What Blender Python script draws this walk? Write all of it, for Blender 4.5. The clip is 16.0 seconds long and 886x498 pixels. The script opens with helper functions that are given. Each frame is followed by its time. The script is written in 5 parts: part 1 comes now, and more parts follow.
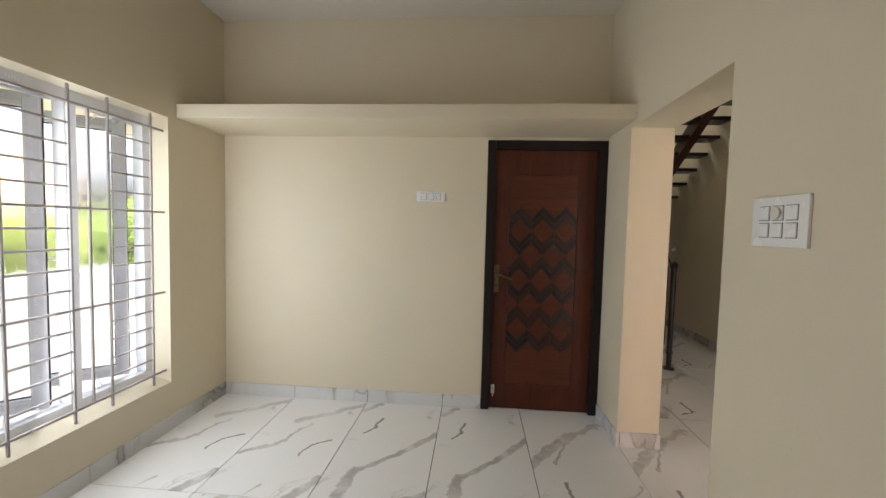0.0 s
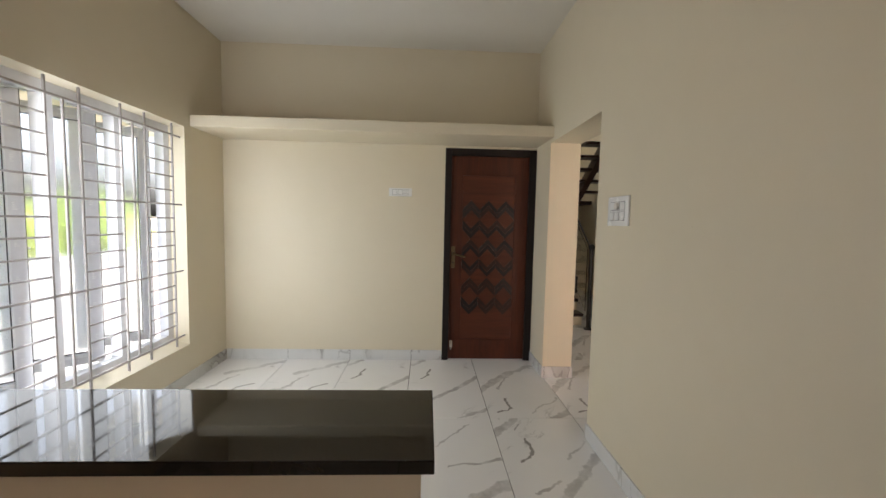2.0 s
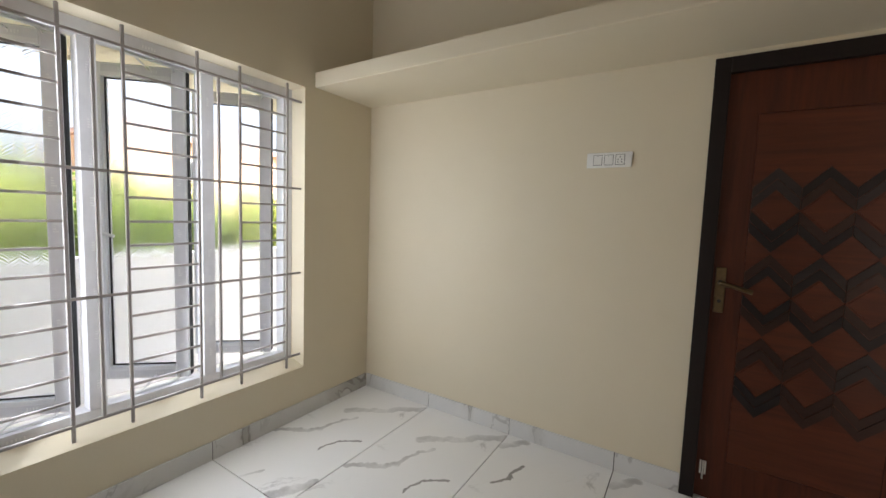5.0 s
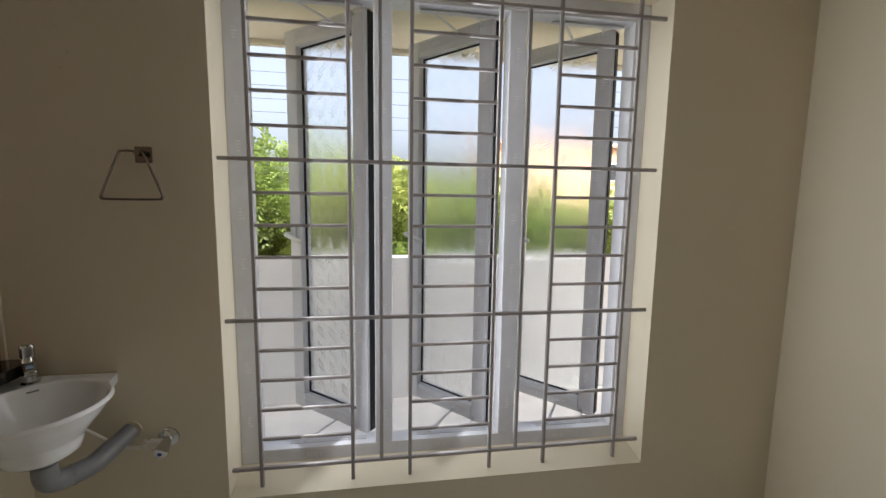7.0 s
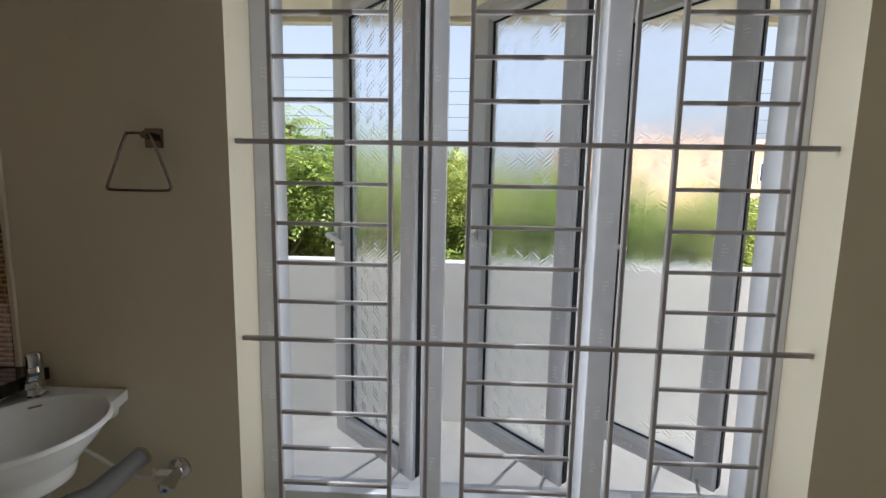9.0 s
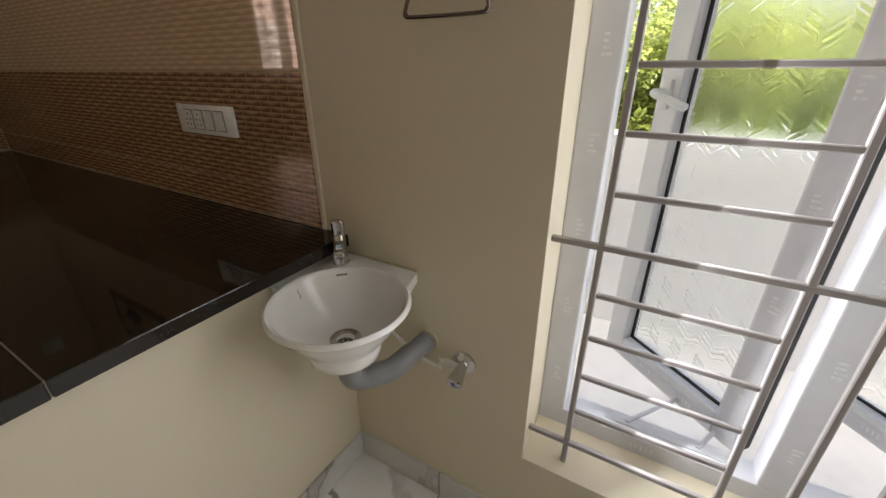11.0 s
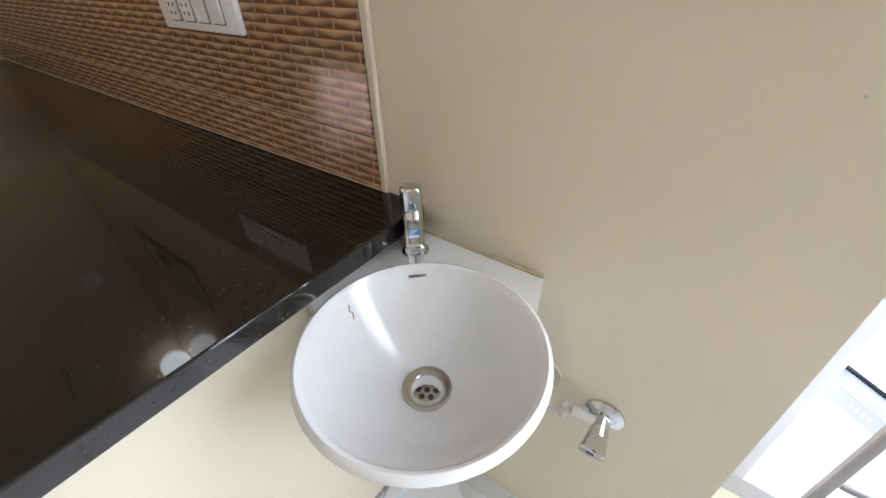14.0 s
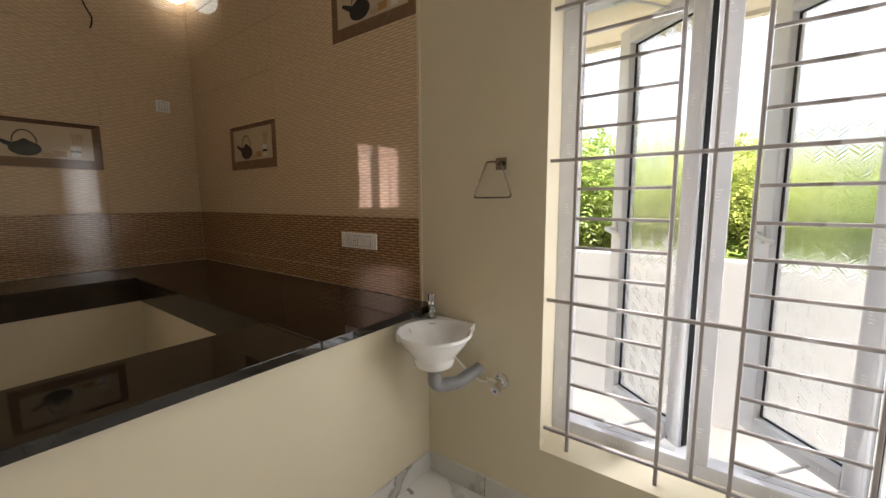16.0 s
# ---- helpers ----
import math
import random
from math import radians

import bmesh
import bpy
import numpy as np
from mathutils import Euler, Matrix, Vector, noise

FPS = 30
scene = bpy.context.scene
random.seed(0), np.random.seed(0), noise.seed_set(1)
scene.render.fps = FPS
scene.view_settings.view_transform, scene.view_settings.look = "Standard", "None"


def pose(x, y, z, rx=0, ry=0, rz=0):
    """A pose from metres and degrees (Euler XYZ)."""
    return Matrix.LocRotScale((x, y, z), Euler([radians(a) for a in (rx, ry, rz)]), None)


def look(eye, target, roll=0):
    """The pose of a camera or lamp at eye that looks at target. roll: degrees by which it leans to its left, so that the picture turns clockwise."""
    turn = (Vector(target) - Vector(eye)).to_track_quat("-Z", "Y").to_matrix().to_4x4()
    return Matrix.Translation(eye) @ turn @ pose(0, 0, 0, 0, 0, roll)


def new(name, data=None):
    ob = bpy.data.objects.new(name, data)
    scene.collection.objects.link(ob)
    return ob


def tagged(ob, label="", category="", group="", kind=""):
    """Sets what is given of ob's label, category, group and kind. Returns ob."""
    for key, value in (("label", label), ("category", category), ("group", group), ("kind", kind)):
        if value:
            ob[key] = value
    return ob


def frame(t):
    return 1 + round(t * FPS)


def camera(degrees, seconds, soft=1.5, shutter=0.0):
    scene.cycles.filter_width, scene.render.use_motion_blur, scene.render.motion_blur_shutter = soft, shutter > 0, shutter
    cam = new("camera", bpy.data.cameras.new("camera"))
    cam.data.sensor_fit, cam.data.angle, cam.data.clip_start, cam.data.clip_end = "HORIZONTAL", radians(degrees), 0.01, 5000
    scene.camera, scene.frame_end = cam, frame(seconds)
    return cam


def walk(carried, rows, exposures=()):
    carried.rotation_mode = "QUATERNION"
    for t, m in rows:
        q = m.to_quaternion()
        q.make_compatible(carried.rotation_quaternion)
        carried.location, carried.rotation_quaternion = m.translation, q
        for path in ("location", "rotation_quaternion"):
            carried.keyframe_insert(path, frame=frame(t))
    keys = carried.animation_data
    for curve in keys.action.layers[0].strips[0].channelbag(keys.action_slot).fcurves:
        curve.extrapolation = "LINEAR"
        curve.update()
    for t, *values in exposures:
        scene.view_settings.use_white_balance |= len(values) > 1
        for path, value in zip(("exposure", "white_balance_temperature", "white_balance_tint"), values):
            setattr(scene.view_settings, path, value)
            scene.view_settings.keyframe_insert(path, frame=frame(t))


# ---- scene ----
cam = camera(96.5, 16.0)
PATH = [
    (0, (-0.277, 0.253, 1.423), (-0.436, 2.244, 1.316), 1.4),
    (0.5, (-0.291, -0.028, 1.418), (-0.329, 1.967, 1.289), 1.3),
    (1, (-0.303, -0.314, 1.405), (-0.269, 1.681, 1.268), 1.3),
    (1.5, (-0.349, -0.511, 1.394), (-0.273, 1.483, 1.249), 1.2),
    (2, (-0.364, -0.554, 1.395), (-0.281, 1.439, 1.253), 1.2),
    (2.5, (-0.333, -0.433, 1.397), (-0.264, 1.562, 1.274), 1.4),
    (3, (-0.269, -0.208, 1.401), (-0.222, 1.788, 1.289), 1.5),
    (3.2, (-0.254, -0.097, 1.404), (-0.217, 1.9, 1.289), 1.4),
    (5.3, (-0.228, 1.236, 1.331), (-1.563, 2.714, 1.145), 2.2),
    (5.5, (-0.268, 1.319, 1.341), (-1.775, 2.616, 1.132), 2.2),
    (6, (-0.39, 1.497, 1.327), (-2.19, 2.335, 1.087), 1.7),
    (6.5, (-0.669, 1.617, 1.328), (-2.587, 2.13, 1.081), 1.2),
    (7, (-0.974, 1.73, 1.345), (-2.939, 2.026, 1.118), 0.8),
    (7.5, (-1.209, 1.798, 1.35), (-3.192, 1.999, 1.195), 0.3),
    (8, (-1.272, 1.834, 1.339), (-3.265, 1.952, 1.22), -0.2),
    (10.5, (-1.472, 1.541, 1.293), (-3.235, 0.858, 0.642), 1.2),
    (11, (-1.591, 1.388, 1.264), (-3.161, 0.475, 0.428), -0.2),
    (11.5, (-1.698, 1.242, 1.234), (-3.146, 0.274, 0.251), -0.1),
    (12, (-1.801, 1.12, 1.202), (-3.138, 0.169, 0.058), -0.5),
    (12.5, (-1.887, 1.018, 1.16), (-3.131, 0.132, -0.131), -0.6),
    (13, (-1.956, 0.954, 1.118), (-3.131, 0.116, -0.267), -1.0),
    (13.5, (-1.955, 0.949, 1.12), (-3.153, 0.088, -0.23), -1.0),
    (14, (-1.869, 1.038, 1.181), (-3.168, 0.078, 0.001), -1.5),
    (14.5, (-1.704, 1.179, 1.242), (-3.136, 0.117, 0.335), -1.3),
    (15, (-1.463, 1.343, 1.302), (-2.991, 0.219, 0.67), -0.9),
    (15.5, (-1.184, 1.574, 1.325), (-2.761, 0.408, 0.933), -0.4),
    (16, (-0.888, 1.796, 1.338), (-2.472, 0.6, 1.091), -0.3),
]
EXPOSURES = [
    (0, 1.98, 6250, 9), (3.2, 2.03, 6250, 9), (5.5, 1.45, 6250, 10), (6, 1.2, 6300, 10), (6.5, 0.98, 6300, 10),
    (7, 0.93, 6300, 10), (7.5, 0.8, 6300, 10), (8, 0.7, 6200, 9), (10.3, 0.88, 6000, 7), (10.5, 1.12, 6000, 7),
    (11, 1.58, 6500, 10), (11.5, 1.95, 7050, 11), (12, 2.35, 7200, 11), (12.5, 2.62, 5800, 10), (13, 2.9, 5900, 9),
    (13.5, 3.12, 5650, 9), (14, 3.15, 5450, 10), (14.5, 2.9, 6050, 10), (15, 2.57, 6350, 10), (15.5, 2.22, 6500, 10),
    (16, 1.9, 6700, 10)]
walk(cam, [(t, look(eye, target, roll)) for t, eye, target, roll in PATH], EXPOSURES)

# ---------- light ----------
world = bpy.data.worlds.new("sky")
scene.world = world
world.use_nodes = True
_wn = world.node_tree
_sky = _wn.nodes.new("ShaderNodeTexSky")
_sky.sky_type, _sky.sun_disc = "NISHITA", False
_sky.sun_elevation, _sky.sun_rotation = radians(52), radians(55)
_sky.dust_density, _sky.air_density, _sky.ozone_density = 9.0, 0.7, 0.0
_haze = _wn.nodes.new("ShaderNodeHueSaturation")
_haze.inputs["Saturation"].default_value, _haze.inputs["Value"].default_value = 0.58, 1.75
_wn.links.new(_sky.outputs[0], _haze.inputs["Color"])
_wn.links.new(_haze.outputs[0], _wn.nodes["Background"].inputs[0])
_wn.nodes["Background"].inputs[1].default_value = 0.16


def lamp(name, kind, m, energy, color=(1, 1, 1), **more):
    data = bpy.data.lights.new(name, kind)
    data.energy, data.color = energy, color
    for key, value in more.items():
        if key == "angle":
            data.angle = value
        if key == "size":
            data.shape, data.size, data.size_y = "RECTANGLE", value[0], value[1]
    ob = new(name, data)
    ob.matrix_world = m
    return ob


# sun from the far side of the house: the balcony lies in its shade
lamp("sun", "SUN", look((6, 4.5, 9.5), (0, 0, 0)), 5.0, (1.0, 0.95, 0.88), angle=radians(0.6))
# area lamps standing in for sky light at the windows and the assumed hall door
for _y, _north in ((1.478, 2.5), (1.968, 1.9), (2.458, 0.95)):
    for _a, _e in ((46, _north), (-44, 0.95)):
        lamp("window_skylight", "AREA", look((-2.34, _y, 1.225), (-2.34 + math.cos(radians(_a)), _y + math.sin(radians(_a)), 1.18)), _e, (0.97, 0.98, 1.0), size=(0.34, 1.58))
lamp("kitchen_window_skylight", "AREA", look((-0.15, -1.965, 1.625), (-0.15, 3, 1.625)), 2.4, (1.0, 0.79, 0.69), size=(0.74, 0.74))
lamp("hall_door_skylight", "AREA", look((1.85, -0.44, 1.1), (1.85, 3, 1.0)), 3.4, (1.0, 0.97, 0.91), size=(1.1, 1.9))
# fill lamp added in the unseen stairwell to brighten the hall
lamp("stairwell_skylight", "AREA", look((1.85, 7.30, 4.6), (1.85, 4.0, 3.2)), 9.0, (0.98, 0.98, 1.0), size=(1.2, 1.0))

# ---------- materials ----------


def material(name, color=(0.8, 0.8, 0.8), rough=0.5, metal=0.0, spec=0.5):
    m = bpy.data.materials.new(name)
    m.use_nodes = True
    b = m.node_tree.nodes["Principled BSDF"]
    b.inputs["Base Color"].default_value = (*color, 1)
    b.inputs["Roughness"].default_value = rough
    b.inputs["Metallic"].default_value = metal
    b.inputs["Specular IOR Level"].default_value = spec
    return m


class Nodes:
    """Short names for building a node tree."""

    def __init__(self, m):
        self.t = m.node_tree
        self.b = self.t.nodes["Principled BSDF"]

    def put(self, kind, inputs=None, **props):
        n = self.t.nodes.new(kind)
        for key, value in props.items():
            if key == "operation":
                n.operation = value
            elif key == "blend_type":
                n.blend_type = value
            elif key == "data_type":
                n.data_type = value
            elif key == "offset":
                n.offset = value
            elif key == "wave_type":
                n.wave_type = value
            elif key == "invert":
                n.invert = value
        for key, value in (inputs or {}).items():
            self.set(n, key, value)
        return n

    def set(self, n, key, value):
        if isinstance(value, bpy.types.NodeSocket):
            self.t.links.new(value, n.inputs[key])
        else:
            n.inputs[key].default_value = value

    def pos(self):
        return self.put("ShaderNodeNewGeometry").outputs["Position"]

    def math(self, op, a, b=0.0, c=0.0):
        return self.put("ShaderNodeMath", {0: a, 1: b, 2: c}, operation=op).outputs[0]

    def xyz(self, v):
        n = self.put("ShaderNodeSeparateXYZ", {0: v})
        return n.outputs[0], n.outputs[1], n.outputs[2]

    def vec(self, x, y, z):
        return self.put("ShaderNodeCombineXYZ", {0: x, 1: y, 2: z}).outputs[0]

    def noise(self, v, scale, detail=4.0, rough=0.55, dist=0.0):
        return self.put("ShaderNodeTexNoise", {"Vector": v, "Scale": scale, "Detail": detail, "Roughness": rough, "Distortion": dist}).outputs["Fac"]

    def ramp(self, fac, *stops):
        n = self.put("ShaderNodeValToRGB", {0: fac})
        r = n.color_ramp
        while len(r.elements) < len(stops):
            r.elements.new(0.5)
        for e, (p, c) in zip(r.elements, stops):
            e.position = p
            e.color = (c, c, c, 1) if isinstance(c, (int, float)) else (*c, 1)
        return n.outputs[0]

    def mix(self, fac, a, b, blend="MIX"):
        n = self.t.nodes.new("ShaderNodeMix")
        n.data_type, n.blend_type = "RGBA", blend
        for key, value in ((0, fac), (6, a), (7, b)):
            if isinstance(value, tuple):
                value = (*value, 1)
            self.set(n, key, value)
        return n.outputs[2]

    def bump(self, h, strength=0.2, distance=0.002):
        n = self.put("ShaderNodeBump", {"Height": h, "Strength": strength, "Distance": distance})
        self.t.links.new(n.outputs[0], self.b.inputs["Normal"])

    def rnd(self):
        return self.put("ShaderNodeObjectInfo").outputs["Random"]


def painted(name, color, rough=0.6, stain=0.06, relief=0.12):
    m = material(name, color, rough, spec=0.35)
    n = Nodes(m)
    p = n.pos()
    big = n.ramp(n.noise(p, 0.9, 4), (0.3, 0.0), (0.75, 1.0))
    fine = n.noise(p, 60, 3)
    dark = tuple(c * (1 - stain) for c in color)
    c = n.mix(big, color, dark)
    c = n.mix(n.ramp(n.noise(p, 4.2, 5, 0.65), (0.42, 0.0), (0.78, 0.3)), c, tuple(v * k for v, k in zip(dark, (0.97, 0.96, 0.93))))
    speck = n.math("MULTIPLY", n.ramp(n.noise(p, 95, 1), (0.775, 0.0), (0.80, 1.0)), n.ramp(n.noise(p, 2.1, 2), (0.52, 0.0), (0.66, 1.0)))
    n.set(n.b, "Base Color", n.mix(n.math("MULTIPLY", speck, 0.45), c, tuple(v * 0.35 for v in color)))
    n.set(n.b, "Roughness", n.math("MULTIPLY_ADD", n.noise(p, 4, 3), 0.18, rough - 0.09))
    h = n.math("ADD", n.math("MULTIPLY", fine, 0.35), n.noise(p, 7, 3))
    n.bump(h, relief, 0.004)
    return m


M_WALL = painted("cream_emulsion", (0.705, 0.634, 0.485), 0.5, 0.035)
M_CEIL = painted("white_emulsion", (0.76, 0.73, 0.66), 0.7)
M_OUT = painted("white_weathercoat", (0.87, 0.88, 0.90), 0.7, 0.05)
M_FASCIA = painted("cream_weathercoat", (0.80, 0.74, 0.60), 0.7, 0.08)


def marble(name, rough=0.07, dull=1.0):
    m = material(name, (0.8, 0.8, 0.78), rough)
    n = Nodes(m)
    r = n.rnd()
    p = n.put("ShaderNodeVectorMath", {0: n.pos(), 1: n.vec(n.math("MULTIPLY", r, 31.0), n.math("MULTIPLY", r, 17.0), 0.0)}, operation="ADD").outputs[0]
    x, y, z = n.xyz(p)
    diag = n.vec(n.math("MULTIPLY_ADD", y, 0.42, n.math("MULTIPLY", x, 0.34)), n.math("MULTIPLY_ADD", x, 1.75, n.math("MULTIPLY", y, -1.35)), z)
    a = n.noise(diag, 0.95, 6, 0.5, 0.55)
    ridge = n.math("ABSOLUTE", n.math("SUBTRACT", a, 0.5))
    vein = n.ramp(ridge, (0.0, 1.0), (0.018, 0.85), (0.028, 0.35), (0.07, 0.0))
    core = n.ramp(ridge, (0.012, 0.0), (0.016, 1.0), (0.021, 1.0), (0.027, 0.0))
    where = n.ramp(n.noise(diag, 0.9, 2), (0.46, 0.0), (0.58, 1.0))
    b = n.math("ABSOLUTE", n.math("SUBTRACT", n.noise(diag, 1.7, 5, 0.55, 0.9), 0.5))
    thin = n.ramp(b, (0.0, 1.0), (0.006, 0.9), (0.011, 0.0))
    where2 = n.ramp(n.noise(p, 1.7, 2), (0.54, 0.0), (0.62, 1.0))
    cloud = n.ramp(n.noise(diag, 1.6, 5), (0.4, 0.0), (0.85, 1.0))
    base = n.mix(cloud, (0.80 * dull, 0.795 * dull, 0.78 * dull), (0.70 * dull, 0.70 * dull, 0.695 * dull))
    c = n.mix(n.math("MULTIPLY", n.math("MULTIPLY", vein, where), 0.75), base, (0.36, 0.345, 0.325))
    c = n.mix(n.math("MULTIPLY", n.math("MULTIPLY", core, where), 0.55), c, (0.17, 0.155, 0.14))
    c = n.mix(n.math("MULTIPLY", n.math("MULTIPLY", thin, where2), 0.4), c, (0.24, 0.225, 0.21))
    n.set(n.b, "Base Color", c)
    n.set(n.b, "Roughness", n.ramp(n.noise(p, 5, 4), (0.3, rough), (0.8, rough + 0.07)))
    return m


def printed_marble(name, strokes):
    """Large glazed floor tile with one print: strokes (x0, y0, x1, y1, half width, depth of tone), broken up by noise."""
    m = material(name, (0.8, 0.8, 0.78), 0.07)
    n = Nodes(m)
    x, y, z = n.xyz(n.put("ShaderNodeTexCoord").outputs["Object"])
    p = n.vec(x, y, 0.37 * len(strokes))
    wx = n.math("ADD", x, n.math("MULTIPLY", n.math("SUBTRACT", n.noise(p, 4.5, 7, 0.62), 0.5), 0.16))
    wy = n.math("ADD", y, n.math("MULTIPLY", n.math("SUBTRACT", n.noise(n.vec(y, x, 3.3), 4.5, 7, 0.62), 0.5), 0.16))
    ragged = n.math("MULTIPLY_ADD", n.noise(p, 14, 4), 1.1, 0.35)
    tone = n.ramp(n.noise(p, 9, 5, 0.6), (0.34, 0.35), (0.58, 1.0))
    grey = dark = None
    for x0, y0, x1, y1, w, depth in strokes:
        dx, dy = x1 - x0, y1 - y0
        ax, ay = n.math("SUBTRACT", wx, x0), n.math("SUBTRACT", wy, y0)
        k = n.put("ShaderNodeClamp", {0: n.math("DIVIDE", n.math("MULTIPLY_ADD", ax, dx, n.math("MULTIPLY", ay, dy)), dx * dx + dy * dy)}).outputs[0]
        ex, ey = n.math("MULTIPLY_ADD", k, -dx, ax), n.math("MULTIPLY_ADD", k, -dy, ay)
        d = n.math("SQRT", n.math("MULTIPLY_ADD", ex, ex, n.math("MULTIPLY", ey, ey)))
        d = n.math("DIVIDE", d, n.math("MULTIPLY", ragged, w))
        hit = n.math("MULTIPLY", n.ramp(d, (0.0, 1.0), (0.72, 0.9), (0.95, 0.25), (1.0, 0.0)), depth)
        if depth > 0.8:
            dark = hit if dark is None else n.math("MAXIMUM", dark, hit)
        else:
            grey = hit if grey is None else n.math("MAXIMUM", grey, hit)
    hair = n.math("ABSOLUTE", n.math("SUBTRACT", n.noise(n.vec(n.math("SUBTRACT", wy, wx), n.math("MULTIPLY", wx, 0.5), 0.9 * len(strokes)), 2.6, 6, 0.55, 0.5), 0.5))
    thin = n.math("MULTIPLY", n.ramp(hair, (0.0, 0.55), (0.009, 0.0)), n.ramp(n.noise(p, 3.4, 2), (0.54, 0.0), (0.64, 1.0)))
    base = n.mix(n.noise(p, 1.8, 4), (0.86, 0.855, 0.84), (0.79, 0.79, 0.785))
    c = n.mix(n.math("MULTIPLY", n.math("MAXIMUM", grey, thin), tone), base, (0.30, 0.29, 0.285))
    if dark is not None:
        c = n.mix(n.math("MULTIPLY", dark, 0.9), c, (0.19, 0.175, 0.165))
    n.set(n.b, "Base Color", c)
    n.set(n.b, "Roughness", n.ramp(n.noise(n.pos(), 5, 4), (0.3, 0.022), (0.8, 0.06)))
    return m


PRINT_A = [(0.31, 0.54, 0.12, 0.38, 0.045, 0.55), (0.12, 0.38, -0.10, 0.20, 0.035, 0.5), (0.0, 0.17, -0.08, -0.05, 0.016, 0.6), (-0.08, -0.05, -0.29, -0.25, 0.020, 0.65),
           (0.22, -0.02, 0.11, -0.09, 0.011, 0.9), (0.11, -0.09, 0.07, -0.21, 0.009, 0.9), (0.29, -0.41, 0.19, -0.60, 0.040, 0.7), (0.0, -0.51, -0.08, -0.59, 0.012, 0.5)]
PRINT_B = [(-0.17, 0.56, -0.29, 0.42, 0.035, 0.6), (-0.12, 0.31, -0.13, 0.18, 0.012, 0.9), (-0.13, 0.18, -0.19, 0.10, 0.009, 0.9), (0.30, 0.13, 0.07, -0.12, 0.034, 0.65),
           (0.07, -0.12, -0.13, -0.30, 0.030, 0.75), (-0.13, -0.30, -0.16, -0.52, 0.036, 0.75), (0.29, -0.47, 0.17, -0.54, 0.022, 0.7), (0.17, -0.54, 0.06, -0.61, 0.012, 0.6)]
PRINT_C = [(0.25, 0.42, 0.0, 0.23, 0.036, 0.5), (0.0, 0.23, -0.19, 0.03, 0.042, 0.6), (-0.19, 0.03, -0.31, -0.18, 0.036, 0.65), (-0.04, 0.13, -0.17, -0.10, 0.013, 0.75),
           (-0.13, -0.28, -0.12, -0.42, 0.012, 0.9), (-0.12, -0.42, -0.21, -0.51, 0.010, 0.9), (0.28, -0.28, 0.02, -0.54, 0.009, 0.45), (0.32, -0.48, 0.16, -0.60, 0.035, 0.6)]
PRINT_D = [(-0.14, 0.60, -0.31, 0.38, 0.042, 0.65), (-0.12, 0.52, -0.15, 0.44, 0.010, 0.75), (-0.13, 0.32, -0.12, 0.16, 0.012, 0.9), (-0.12, 0.16, -0.21, 0.08, 0.010, 0.9),
           (0.25, 0.30, 0.08, 0.10, 0.009, 0.5), (0.28, 0.14, 0.08, -0.09, 0.036, 0.6), (0.08, -0.09, -0.08, -0.25, 0.040, 0.6), (-0.02, -0.08, -0.17, -0.18, 0.010, 0.7), (0.05, -0.35, -0.2, -0.5, 0.012, 0.5)]
PRINT_E = [(0.14, 0.51, -0.10, 0.23, 0.009, 0.6), (0.29, 0.12, 0.14, 0.07, 0.016, 0.75), (0.14, 0.07, 0.0, 0.05, 0.010, 0.7), (0.30, -0.12, 0.11, -0.21, 0.042, 0.65), (0.11, -0.21, -0.2, -0.48, 0.030, 0.55)]
M_PRINTS = [printed_marble("polished_marble_tile", k) for k in (PRINT_A, PRINT_B, PRINT_C, PRINT_D, PRINT_E)]
M_SKIRT = marble("marble_skirting", 0.16, 0.86)
M_GROUT = painted("grey_grout", (0.022, 0.021, 0.02), 0.9)


def granite():
    m = material("black_granite", (0.012, 0.011, 0.010), 0.06, spec=0.5)
    n = Nodes(m)
    p = n.pos()
    # wiped dust: broad cloudy arcs, fine grit and brownish mineral veins
    warp = n.noise(p, 2.4, 3)
    smear = n.ramp(n.noise(p, 3.2, 6, 0.65, 1.5), (0.42, 0.0), (0.68, 1.0))
    swipe = n.ramp(n.math("FRACT", n.math("MULTIPLY", warp, 9.0)), (0.55, 0.0), (0.95, 1.0))
    film = n.math("MULTIPLY", smear, n.math("MULTIPLY_ADD", swipe, 0.55, 0.45))
    # building dust still lies on the back runs, beyond the wiped peninsula
    gx, gy, gz = n.xyz(p)
    lain = n.ramp(n.math("MULTIPLY_ADD", n.noise(p, 2.0, 4), 0.5, n.math("SUBTRACT", 0.1, gy)), (0.15, 0.0), (0.55, 1.0))
    film = n.math("MAXIMUM", n.math("MULTIPLY", film, 0.5), n.math("MULTIPLY", lain, n.math("MULTIPLY_ADD", smear, 0.5, 0.5)))
    dust = n.ramp(n.noise(p, 170, 2), (0.66, 0.0), (0.75, 1.0))
    spots = n.math("MULTIPLY", dust, n.ramp(n.noise(p, 5, 2), (0.42, 0.0), (0.68, 1.0)))
    c = n.mix(n.math("MULTIPLY", film, 0.85), (0.011, 0.009, 0.007), (0.042, 0.032, 0.024))
    n.set(n.b, "Base Color", n.mix(n.math("MULTIPLY", spots, 0.4), c, (0.30, 0.27, 0.23)))
    n.set(n.b, "Roughness", n.math("MULTIPLY_ADD", film, 0.17, 0.025))
    return m


M_GRANITE = granite()
M_SLAB_JOINT = painted("grey_cement_joint", (0.30, 0.26, 0.21), 0.8)


